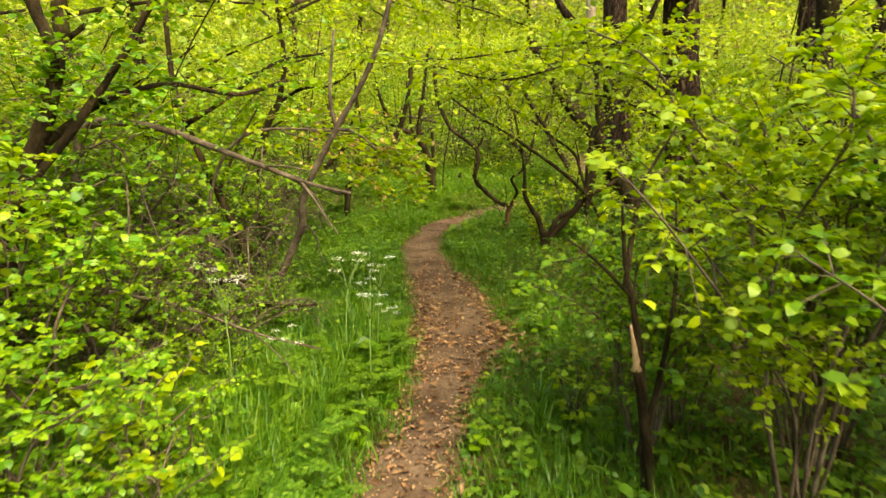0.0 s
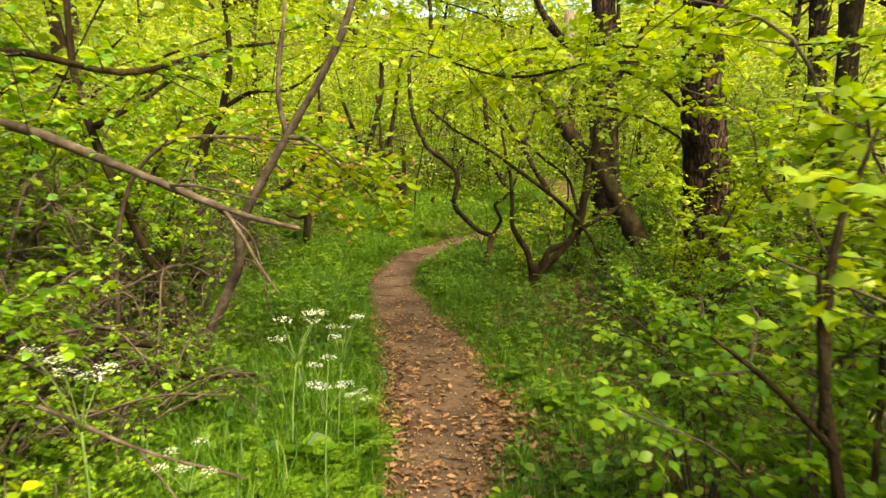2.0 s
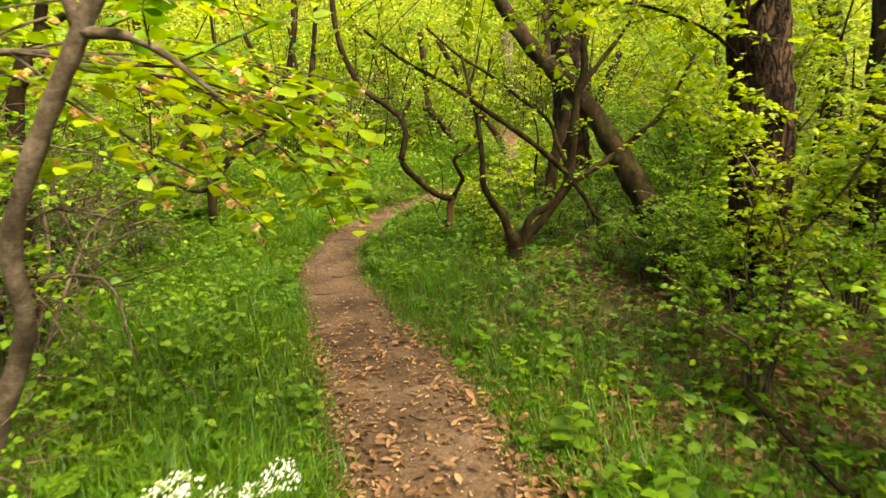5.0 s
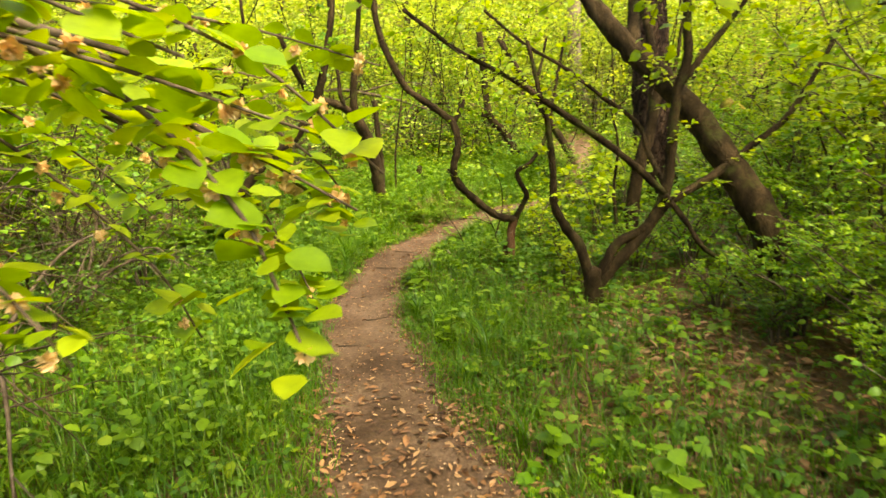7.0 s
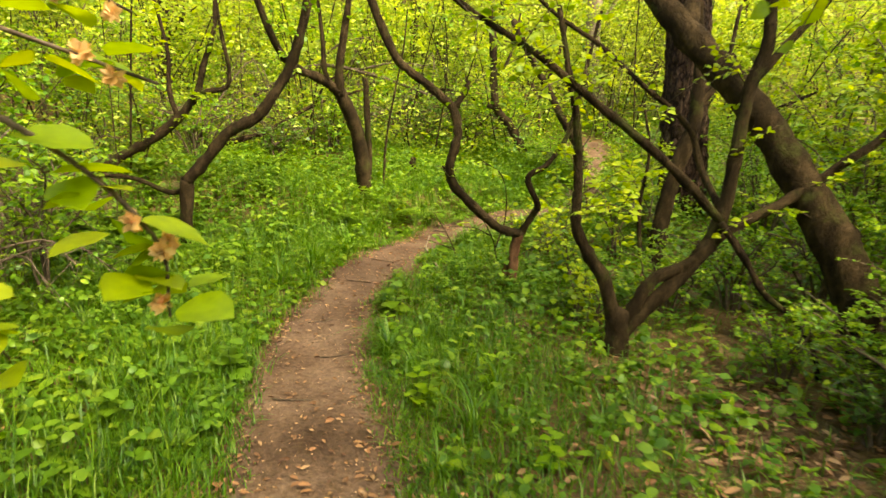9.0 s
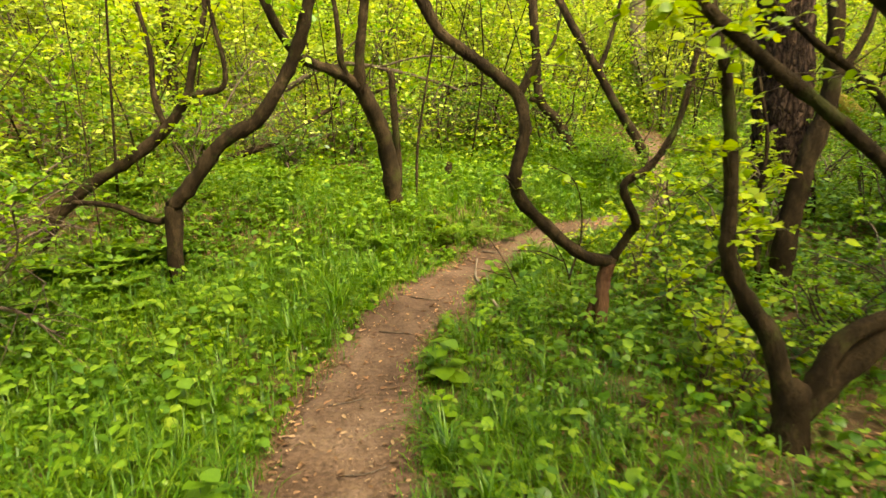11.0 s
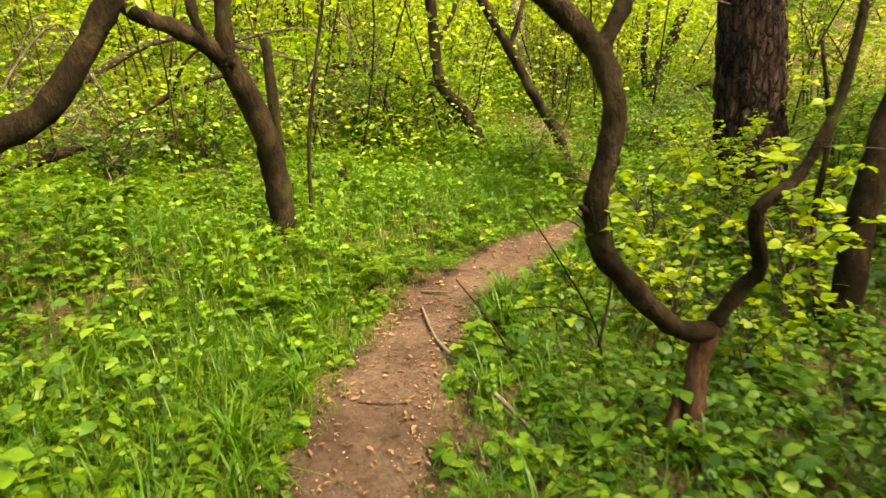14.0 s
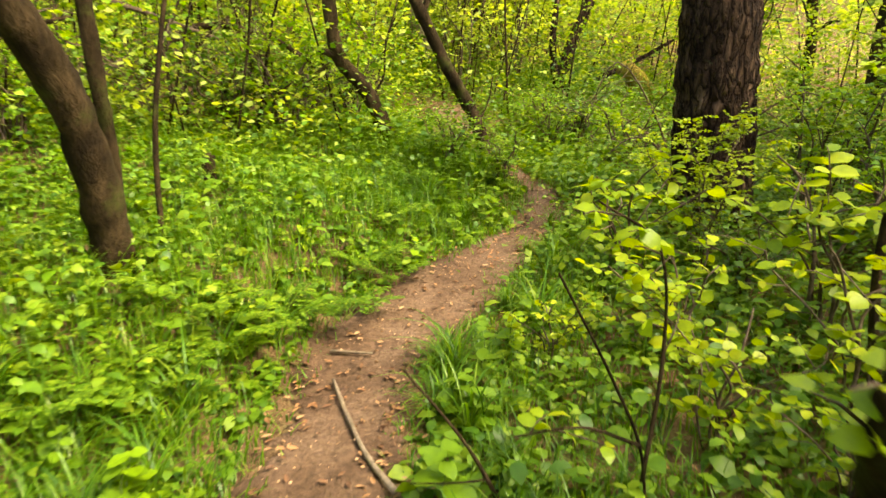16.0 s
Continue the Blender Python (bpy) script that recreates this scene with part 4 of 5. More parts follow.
# branch hanging over the path's left edge, with small orange flowers
def hanging_branch():
    top = thing("hanging_branch", -1.6, 5.6, 1.75, "leafy branch hanging over the path with small orange flower heads", "branch")
    o = np.array([-1.6, 5.6, 1.75])
    g = np.random.default_rng(5)
    main = [(-2.4, 6.1, 0.0), (-2.3, 6.0, 1.2), (-1.9, 5.8, 1.75), (-1.3, 5.7, 1.82), (-0.8, 5.7, 1.76), (-0.45, 5.7, 1.66)]
    subs = [[(-0.8, 5.7, 1.76), (-0.45, 5.6, 1.6), (-0.27, 5.55, 1.42), (-0.2, 5.5, 1.28), (-0.17, 5.48, 1.2)],
            [(-1.2, 5.7, 1.8), (-0.7, 5.5, 1.7), (-0.42, 5.55, 1.62), (-0.16, 5.62, 1.52)],
            [(-1.0, 5.7, 1.79), (-0.55, 5.75, 1.62), (-0.3, 5.75, 1.5), (-0.1, 5.75, 1.38)],
            [(-1.2, 5.7, 1.8), (-0.9, 5.45, 1.7), (-0.7, 5.35, 1.6), (-0.6, 5.3, 1.42)],
            [(-0.8, 5.7, 1.76), (-0.5, 5.9, 1.6), (-0.28, 5.98, 1.45), (-0.14, 6.0, 1.34)],
            [(-0.8, 5.7, 1.76), (-0.5, 6.2, 1.65), (-0.3, 6.5, 1.5), (-0.2, 6.65, 1.35), (-0.2, 6.7, 1.22)],
            [(-1.3, 5.7, 1.82), (-0.9, 5.6, 1.5), (-0.65, 5.55, 1.35), (-0.5, 5.5, 1.2)],
            [(-1.3, 5.7, 1.82), (-0.9, 5.5, 1.75), (-0.55, 5.45, 1.72), (-0.3, 5.5, 1.62)],
            [(-1.5, 5.7, 1.8), (-1.1, 5.4, 1.68), (-0.85, 5.3, 1.5), (-0.75, 5.3, 1.3)],
            [(-1.9, 5.8, 1.75), (-1.6, 5.5, 1.9), (-1.2, 5.4, 1.98), (-0.8, 5.45, 1.96)],
            [(-1.5, 5.7, 1.8), (-1.2, 5.8, 1.95), (-0.8, 5.9, 2.02), (-0.4, 5.95, 1.95)],
            [(-1.9, 5.8, 1.75), (-1.5, 5.5, 1.65), (-1.2, 5.4, 1.5), (-1.0, 5.35, 1.4)],
            [(-1.3, 5.7, 1.82), (-0.8, 6.1, 1.85), (-0.4, 6.2, 1.8), (-0.05, 6.25, 1.7)],
            [(-0.8, 5.7, 1.76), (-0.6, 6.2, 1.7), (-0.4, 6.5, 1.62), (-0.22, 6.75, 1.55)],
            [(-1.0, 5.7, 1.79), (-0.7, 6.1, 1.6), (-0.45, 6.35, 1.4), (-0.35, 6.5, 1.15)],
            [(-0.8, 5.7, 1.76), (-0.5, 6.0, 1.5), (-0.32, 6.2, 1.25), (-0.26, 6.3, 1.05)],
            [(-1.0, 5.7, 1.79), (-0.75, 6.3, 1.75), (-0.5, 6.7, 1.75), (-0.33, 6.95, 1.68)],
            [(-0.9, 5.7, 1.78), (-0.6, 5.6, 1.78), (-0.28, 5.75, 1.66), (-0.05, 5.85, 1.44)],
            [(-1.3, 5.7, 1.82), (-1.0, 6.2, 1.82), (-0.75, 6.6, 1.74), (-0.55, 6.9, 1.6)],
            [(-1.0, 6.2, 1.8), (-0.75, 6.5, 1.5), (-0.62, 6.75, 1.28), (-0.55, 6.9, 1.08)],
            [(-1.3, 5.7, 1.82), (-1.1, 6.3, 1.97), (-0.85, 6.8, 2.0), (-0.55, 7.1, 1.95)],
            [(-1.0, 5.7, 1.79), (-0.8, 6.0, 1.5), (-0.65, 6.2, 1.22), (-0.6, 6.35, 0.98)],
            [(-1.5, 5.7, 1.8), (-1.2, 6.3, 1.72), (-1.05, 6.7, 1.52), (-0.95, 7.0, 1.28)]]
    part("branch", Soup().add(*tube(np.array(main) - o, 0.022, 0.006, 6, 5, 0.1, 1)).mesh("branch", M_TWIG), top)
    lines, twigs = [], []
    for k, s in enumerate(subs):
        a = np.array(s) - o
        twigs.append(part("twig", Soup().add(*tube(a, 0.006, 0.0025, 5, 5, 0.1, k)).mesh("twig", M_TWIG), top))
        lines.append(smooth_line(a, 5))
    P, D, U, S, Q = [], [], [], [], []
    for line, twig in zip(lines, twigs):
        for s in np.linspace(0.15, 1, 40):
            i = min(int(s * (len(line) - 1)), len(line) - 2)
            az = g.uniform(0, 6.28)
            P.append(line[i] + g.normal(0, 0.02, 3)), D.append((np.cos(az), np.sin(az), g.normal(-0.2, 0.3))), U.append((g.normal(0, 0.3), g.normal(0, 0.3), 1)), S.append(g.uniform(0.042, 0.09))
            if g.random() < 0.2:
                Q.append((twig, line[i] + g.normal(0, 0.012, 3) + (0, 0, -0.012)))
    part("leaves", Soup().add(*leaves(np.array(P), np.array(D), np.array(U), np.array(S), LEAF_FINE)).mesh("leaves", M_LEAF_Y, False), top, "large thin yellow-green leaves", "stuff")
    for twig, q in Q:
        sp = Soup()
        n = 26
        d = unit(g.normal(0, 1, (n, 3)))
        sp.add(*leaves(np.repeat(q[None], n, 0), d, g.normal(0, 1, (n, 3)), np.full(n, 0.019), LEAF_FAR))
        part("flower_head", sp.mesh("flower_head", M_CATKIN, False), twig, "small fluffy orange flower head")


hanging_branch()


# ---- white wild flowers ----
def cow_parsley(seed, h):
    g = np.random.default_rng(seed)
    top = thing("cow_parsley", 0, 0, 0, "white-flowered cow parsley standing in the tall grass", "wildflower", "white wildflowers")
    main = [(0, 0, -0.03), (0.01, 0.01, h * 0.4), (0.02, 0, h * 0.7)]
    part("stem", Soup().add(*tube(main, 0.005, 0.004, 5, 4, 0.05)).mesh("stem", M_STEM), top)
    for k in range(5):
        az = k * 1.3 + g.uniform(0, 0.5)
        e = np.array([0.02 + 0.13 * np.cos(az) * g.uniform(0.4, 1), 0.13 * np.sin(az) * g.uniform(0.4, 1), h * g.uniform(0.86, 1.02)])
        stalk = part("stalk", Soup().add(*tube([main[2], (np.array(main[2]) + e) / 2 + (0, 0, 0.02), e], 0.003, 0.002, 4, 3, 0)).mesh("stalk", M_STEM), top)
        n = 60
        a, r = g.uniform(0, 6.28, n), 0.034 * np.sqrt(g.uniform(0, 1, n))
        pos = e + np.column_stack([r * np.cos(a), r * np.sin(a), 0.012 - 5 * r * r + g.normal(0, 0.004, n)])
        d = np.column_stack([np.cos(a), np.sin(a), g.normal(0, 0.3, n)])
        part("umbel", Soup().add(*leaves(pos, d, g.normal(0, 0.3, (n, 3)) + (0, 0, 1), g.uniform(0.005, 0.010, n), LEAF_FAR)).mesh("umbel", M_FLOWER, False), stalk, "white flower umbel")
    P, D, U, S = [], [], [], []
    for k in range(7):
        az, L = g.uniform(0, 6.28), g.uniform(0.15, 0.3)
        c = np.array([np.cos(az), np.sin(az), 0.35])
        for s in np.linspace(0.15, 1, 12):
            w = 0.10 * (1.1 - s)
            for sg in (-1, 1):
                P.append((0, 0, h * 0.25 * (k / 7)) + c * s * L + (0, 0, -0.25 * L * s * s)), D.append(np.array([-sg * np.sin(az), sg * np.cos(az), 0]) + 0.6 * c), U.append((0, 0, 1) + g.normal(0, 0.3, 3)), S.append(w + 0.02)
    part("leaf", Soup().add(*leaves(np.array(P), np.array(D), np.array(U), np.array(S), LEAF_FAR)).mesh("leaf", M_GRASS, False), top, "feathery green leaf")
    return top


CP = [cow_parsley(401, 0.8), cow_parsley(402, 0.68)]
for i, (x, y, s) in enumerate([(-0.52, 4.6, 1.05), (-0.73, 4.44, 1.3), (-0.47, 3.86, 0.95), (-0.93, 3.54, 0.8), (-1.27, 3.47, 1.2), (-0.42, 4.42, 0.75)]):
    place(CP[i % 2], x, y, i * 63, s, i < 2)


# ---- leafy wild parsley without flowers ----
def parsley_leaves(seed, n, h):
    g = np.random.default_rng(seed)
    top = thing("parsley_plant", 0, 0, 0, "soft green plant with feathery divided leaves in the grass", "plant", "feathery plants by the path")
    for k in range(n):
        az, L = 2 * np.pi * k / n + g.uniform(-0.4, 0.4), h * g.uniform(0.75, 1.2)
        o, side = np.array([np.cos(az), np.sin(az), 0]), np.array([-np.sin(az), np.cos(az), 0])
        s = np.linspace(0.0, 1, 14)
        lift = g.uniform(0.7, 1.2)
        line = o * (s * L * 0.8)[:, None] + np.array([0, 0, 1]) * (L * lift * (1.1 * s - 0.62 * s * s))[:, None]
        sp = Soup().add(*tube(line[::4], 0.0028, 0.001, 4, 2, 0))
        P, D, S = [], [], []
        for i in range(4, 14):
            w = 0.34 * L * (1.08 - s[i]) * (0.55 + 0.45 * min(1, (i - 3) / 3))
            for sg in (-1, 1):
                d = unit(side * sg + o * 0.55 + np.array([0, 0, g.normal(-0.05, 0.12)]))
                across = unit(np.cross(d, (0, 0, 1)))
                for q in np.linspace(0.25, 1, 5):
                    for e in (-1, 1):
                        P.append(line[i] + d * w * q), D.append(d * 0.8 + across * e), S.append(0.012 + 0.26 * w * (1.15 - q))
        m = len(P)
        sp.add(*leaves(np.array(P), np.array(D), np.tile((0, 0, 1.0), (m, 1)) + g.normal(0, 0.2, (m, 3)), np.array(S), LEAF_FAR))
        part("leaf", sp.mesh("leaf", M_HERB, False), top)
    return top


PARSLEY = [parsley_leaves(441, 7, 0.42), parsley_leaves(442, 6, 0.34)]
fg = np.random.default_rng(18)
for i in range(46):
    y = fg.uniform(1.8, 5.6) if i < 34 else fg.uniform(12.3, 15.0)
    x = float(np.interp(y, PATH[:, 1], PATH[:, 0])) - 0.5 * float(np.interp(y, PATH[:, 1], PATH[:, 2])) - fg.uniform(0.2, 1.25)
    place(PARSLEY[i % 2], x, y, fg.uniform(0, 360), fg.uniform(0.75, 1.25), i < 2)


# ---- ferns ----
def fern(seed):
    g = np.random.default_rng(seed)
    top = thing("fern", 0, 0, 0, "green fern with arching fronds in the brushwood", "fern", "ferns")
    for k in range(7):
        az, L = k * 0.9 + g.uniform(0, 0.4), g.uniform(0.4, 0.6)
        o = np.array([np.cos(az), np.sin(az), 0])
        s = np.linspace(0.05, 1, 26)
        line = o * (s * L * 0.85)[:, None] + np.array([0, 0, 1]) * (L * (0.95 * s - 0.55 * s * s))[:, None]
        side = np.array([-np.sin(az), np.cos(az), 0])
        w = 0.12 * np.sin(np.pi * (0.12 + 0.88 * s)) ** 0.8
        P, D = np.vstack([line, line]), np.vstack([side + o * 0.3 + 0 * line, -side + o * 0.3 + 0 * line])
        sp = Soup().add(*leaves(P, D, np.tile((0, 0, 1.0), (52, 1)) + g.normal(0, 0.1, (52, 3)), np.hstack([w, w]) + 0.01, LEAF_FAR))
        sp.add(*tube(line[::6], 0.004, 0.0015, 4, 2, 0))
        part("frond", sp.mesh("frond", M_HERB, False), top)
    return top


FERN = fern(411)
for i, (x, y, s) in enumerate([(-2.35, 11.7, 0.75), (-2.75, 11.2, 0.7), (-1.0, 14.9, 0.8), (-2.1, 11.35, 0.7), (-2.45, 12.3, 1.05), (-2.7, 12.0, 1.0), (-2.2, 12.5, 0.9), (-3.0, 13.6, 0.9), (-1.6, 14.4, 0.9)]):
    place(FERN, x, y, i * 50, s, i == 0)


# ---- single broad-leaved plants beside the path ----
def nettle(seed, h, lsize, material):
    g = np.random.default_rng(seed)
    top = thing("nettle", 0, 0, 0, "young broad-leaved green nettle on the path's edge", "plant", "nettles by the path")
    k = g.normal(0, 0.02, (4, 3)) * np.array([1, 1, 0])
    line = [np.array([0, 0, h * q]) + k[i] * q for i, q in enumerate((-0.1, 0.35, 0.7, 1.0))]
    stem = part("stem", Soup().add(*tube(line, 0.0035, 0.002, 5, 3, 0.0)).mesh("stem", M_STEM), top)
    P, D, U, S = [], [], [], []
    for i, q in enumerate(np.linspace(0.25, 1.0, 5)):
        for s in (0, 1):
            az = i * 1.571 + s * 3.1416 + g.normal(0, 0.25)
            P.append((0, 0, h * q)), D.append((np.cos(az), np.sin(az), g.normal(0.0, 0.25))), U.append(np.array([0, 0, 1]) + g.normal(0, 0.15, 3)), S.append(lsize * g.uniform(0.8, 1.15) * (1.15 - 0.55 * q))
    for p, d, u, s in zip(P, D, U, S):
        part("leaf", Soup().add(*leaves(np.array([p]), np.array([d]), np.array([u]), np.array([s]), LEAF_FINE)).mesh("leaf", material, False), stem)
    return top


NET = [nettle(421, 0.28, 0.10, M_HERB), nettle(422, 0.2, 0.085, M_LEAF), nettle(423, 0.24, 0.12, M_HERB)]
ng = np.random.default_rng(12)
made = 0
while made < 95:
    y = ng.uniform(1.9, 13.6)
    sd = 1 if ng.random() < 0.6 else -1
    x = float(np.interp(y, PATH[:, 1], PATH[:, 0])) + sd * (0.5 * float(np.interp(y, PATH[:, 1], PATH[:, 2])) + 0.12 + abs(ng.normal(0, 0.45)))
    if path_off(x, y)[0][0] < 0.1:
        continue
    place(NET[made % 3], x, y, ng.uniform(0, 360), ng.uniform(0.6, 1.15), made < 3)
    made += 1


# ---- tufts of long broad grass ----
def tuft(seed, n, h):
    g = np.random.default_rng(seed)
    top = thing("grass_tuft", 0, 0, 0, "tuft of long arching broad-bladed green grass", "grass tuft", "grass tufts by the path")
    sp = Soup()
    for k in range(n):
        az, L, w = g.uniform(0, 6.28), h * g.uniform(0.6, 1.3), g.uniform(0.003, 0.006)
        bend = g.uniform(0.35, 1.0)
        q = np.linspace(0, 1, 7)
        o, s = np.array([np.cos(az), np.sin(az), 0]), np.array([-np.sin(az), np.cos(az), 0])
        mid = g.normal(0, 0.02, 3) * (1, 1, 0) + o * (L * bend * q ** 1.8)[:, None] + np.array([0, 0, 1]) * (L * (q - 0.75 * bend * q ** 2.6))[:, None]
        ww = (w * np.array([0.8, 1, 1, 0.9, 0.7, 0.45, 0.05]))[:, None]
        v = np.stack([mid + s * ww, mid - s * ww], 1).reshape(-1, 3)
        f = [t for i in range(6) for t in ((2 * i, 2 * i + 1, 2 * i + 3), (2 * i, 2 * i + 3, 2 * i + 2))]
        sp.add(v, f)
    part("foliage", sp.mesh("foliage", M_GRASS, False), top, kind="stuff")
    return top


TUFT = [tuft(431, 26, 0.34), tuft(432, 34, 0.26), tuft(433, 22, 0.42)]
made = 0
while made < 90:
    y = ng.uniform(2.0, 15.0) if made % 2 else ng.uniform(9.2, 13.2)
    sd = 1 if ng.random() < 0.62 else -1
    x = float(np.interp(y, PATH[:, 1], PATH[:, 0])) + sd * (0.5 * float(np.interp(y, PATH[:, 1], PATH[:, 2])) + 0.1 + abs(ng.normal(0, 0.4)))
    if path_off(x, y)[0][0] < 0.08:
        continue
    place(TUFT[made % 3], x, y, ng.uniform(0, 360), ng.uniform(0.6, 1.1), made < 3)
    made += 1


for i, (x, y, s) in enumerate([(2.3, 14.25, 1.2), (2.55, 14.5, 1.1), (2.75, 14.8, 1.2), (2.85, 15.2, 1.1), (2.95, 15.6, 1.2), (3.1, 16.1, 1.1), (1.9, 14.0, 1.0), (1.4, 13.65, 0.9), (2.1, 14.5, 1.2), (2.5, 15.0, 1.2), (2.4, 13.55, 0.8), (2.9, 13.95, 0.8)]):
    place(NET[i % 3], x, y, i * 61, s)
    place(TUFT[i % 3], x - 0.12, y + 0.1, i * 47, s * 0.9)


# ---- sticks, stumps, dead branches ----
def stick(name, label, pts, r0, r1, material, category="stick", twigs=()):
    p = np.array(pts, float)
    z0 = land(p[:, 0], p[:, 1])
    p[:, 2] += z0
    o = p[0].copy()
    top = thing(name, *o, label, category)
    part("shaft", Soup().add(*tube(p - o, r0, r1, 7, 5, 0.14, len(label))).mesh("shaft", material), top)
    for k, t in enumerate(twigs):
        q = np.array(t, float)
        q[:, 2] += land(q[:, 0], q[:, 1])
        part("side_twig", Soup().add(*tube(q - o, r1 * 1.2, r1 * 0.5, 5, 4, 0.1, k)).mesh("side_twig", material), top)
    return top


stick("fallen_stick", "pale grey stick lying along the bare path", [(0.55, 12.7, 0.035), (0.51, 12.4, 0.03), (0.48, 12.1, 0.028), (0.49, 11.9, 0.03)], 0.008, 0.012, M_BARK_PALE)
stick("fallen_stick", "pale dead stick at the path's grassy edge", [(0.5, 11.64, 0.03), (0.54, 11.35, 0.045), (0.58, 11.05, 0.03)], 0.014, 0.009, M_BARK_PALE)
stick("fallen_stick", "short pale stick by the bend of the path", [(0.62, 12.95, 0.03), (0.78, 12.82, 0.03)], 0.01, 0.006, M_BARK_PALE)
stick("fallen_branch", "brown fallen branch among leaf litter", [(1.78, 6.0, 0.16), (1.72, 5.6, 0.12), (1.68, 5.3, 0.08), (1.6, 4.75, 0.03)], 0.02, 0.012, M_BARK, "branch")
stick("fallen_branch", "dark dead bough lying behind the undergrowth", [(-3.0, 5.3, 0.45), (-2.2, 5.35, 0.35), (-1.6, 5.5, 0.22), (-1.2, 5.6, 0.08)], 0.05, 0.03, M_BARK, "branch", [[(-2.2, 5.35, 0.35), (-1.9, 5.1, 0.55), (-1.6, 4.9, 0.6)], [(-1.9, 5.4, 0.3), (-1.6, 5.2, 0.3), (-1.1, 5.15, 0.34)]])
stick("fallen_branch", "grey dead branch with bare twigs near the grass", [(-2.3, 3.9, 0.75), (-1.7, 3.85, 0.62), (-1.2, 3.7, 0.5), (-0.75, 3.6, 0.42)], 0.014, 0.005, M_TWIG, "branch", [[(-1.5, 3.78, 0.57), (-1.2, 3.9, 0.65), (-0.9, 4.0, 0.62)], [(-1.2, 3.7, 0.5), (-1.0, 3.5, 0.42), (-0.85, 3.4, 0.3)]])
stick("fallen_branch", "dead bough leaning in the brushwood", [(-2.9, 16.0, 0.1), (-2.0, 16.2, 0.5), (-1.2, 16.4, 0.85), (-0.4, 16.6, 1.0)], 0.05, 0.02, M_BARK, "branch", [[(-1.2, 16.4, 0.85), (-1.0, 16.2, 1.2), (-0.6, 16.1, 1.4)]])
stick("fallen_branch", "bare dead bough on the slope", [(0.2, 18.2, 0.4), (0.8, 18.0, 0.9), (1.6, 17.8, 0.8), (2.2, 17.6, 0.5)], 0.05, 0.025, M_BARK, "branch")
stick("fallen_branch", "grey dead branches heaped on the slope", [(-2.6, 18.2, 0.9), (-1.4, 17.9, 1.3), (-0.2, 17.6, 1.2), (0.9, 17.4, 0.9)], 0.05, 0.02, M_TWIG, "branch", [[(-1.4, 17.9, 1.3), (-0.9, 17.7, 1.7), (-0.3, 17.5, 1.9)], [(-0.6, 17.7, 1.25), (0.1, 17.4, 1.5), (0.7, 17.2, 1.5)]])
stick("fallen_log", "fallen log covered in yellow moss", [(7.7, 18.4, 0.55), (8.45, 18.4, 0.22), (9.3, 18.35, 0.1), (10.2, 18.2, 0.05)], 0.17, 0.2, M_MOSS, "log")
stick("fallen_branch", "thin leafless branch leaning by the crooked tree", [(0.78, 11.7, 0.0), (0.7, 11.8, 0.2), (0.55, 11.95, 0.42)], 0.008, 0.004, M_BARK, "branch", [[(0.74, 11.75, 0.1), (0.6, 11.7, 0.16), (0.45, 11.7, 0.2)]])
tg = np.random.default_rng(17)
for i, ty in enumerate((4.6, 5.7, 6.4, 7.3, 8.0, 8.9, 9.5, 10.1, 10.9, 11.5)):
    tx = float(np.interp(ty, PATH[:, 1], PATH[:, 0])) + tg.uniform(-0.15, 0.15)
    ta, tl = tg.uniform(-0.5, 0.5), tg.uniform(0.06, 0.14)
    stick("fallen_twig", "thin brown twig lying on the trodden soil", [(tx - tl * math.cos(ta), ty - tl * math.sin(ta), 0.018), (tx, ty + tg.normal(0, 0.01), 0.02), (tx + tl * math.cos(ta), ty + tl * math.sin(ta), 0.018)], 0.005, 0.003, M_TWIG, "twig")
stick("tree_stump", "small grey broken stump in the grass", [(0.41, 15.09, -0.1), (0.41, 15.09, 0.08), (0.42, 15.09, 0.2)], 0.06, 0.045, M_BARK, "stump")
stick("tree_stump", "reddish rotten stump at the foot of the crooked tree", [(1.08, 10.87, -0.1), (1.09, 10.88, 0.10), (1.12, 10.89, 0.24)], 0.036, 0.02, M_REDWOOD, "stump")
snap = stick("snapped_branch", "freshly snapped dark branch with an orange split tip", [(0.97, 2.58, -0.05), (0.90, 2.55, 0.4), (0.84, 2.52, 0.66)], 0.024, 0.018, M_BARK, "branch")
part("broken_tip", Soup().add(*tube(np.array([(0.845, 2.522, 0.64), (0.825, 2.51, 0.74), (0.80, 2.5, 0.85)]) - np.array(snap.location), 0.019, 0.006, 7, 4, 0.2, 3)).mesh("broken_tip", M_BROKEN), snap, "split orange wood")


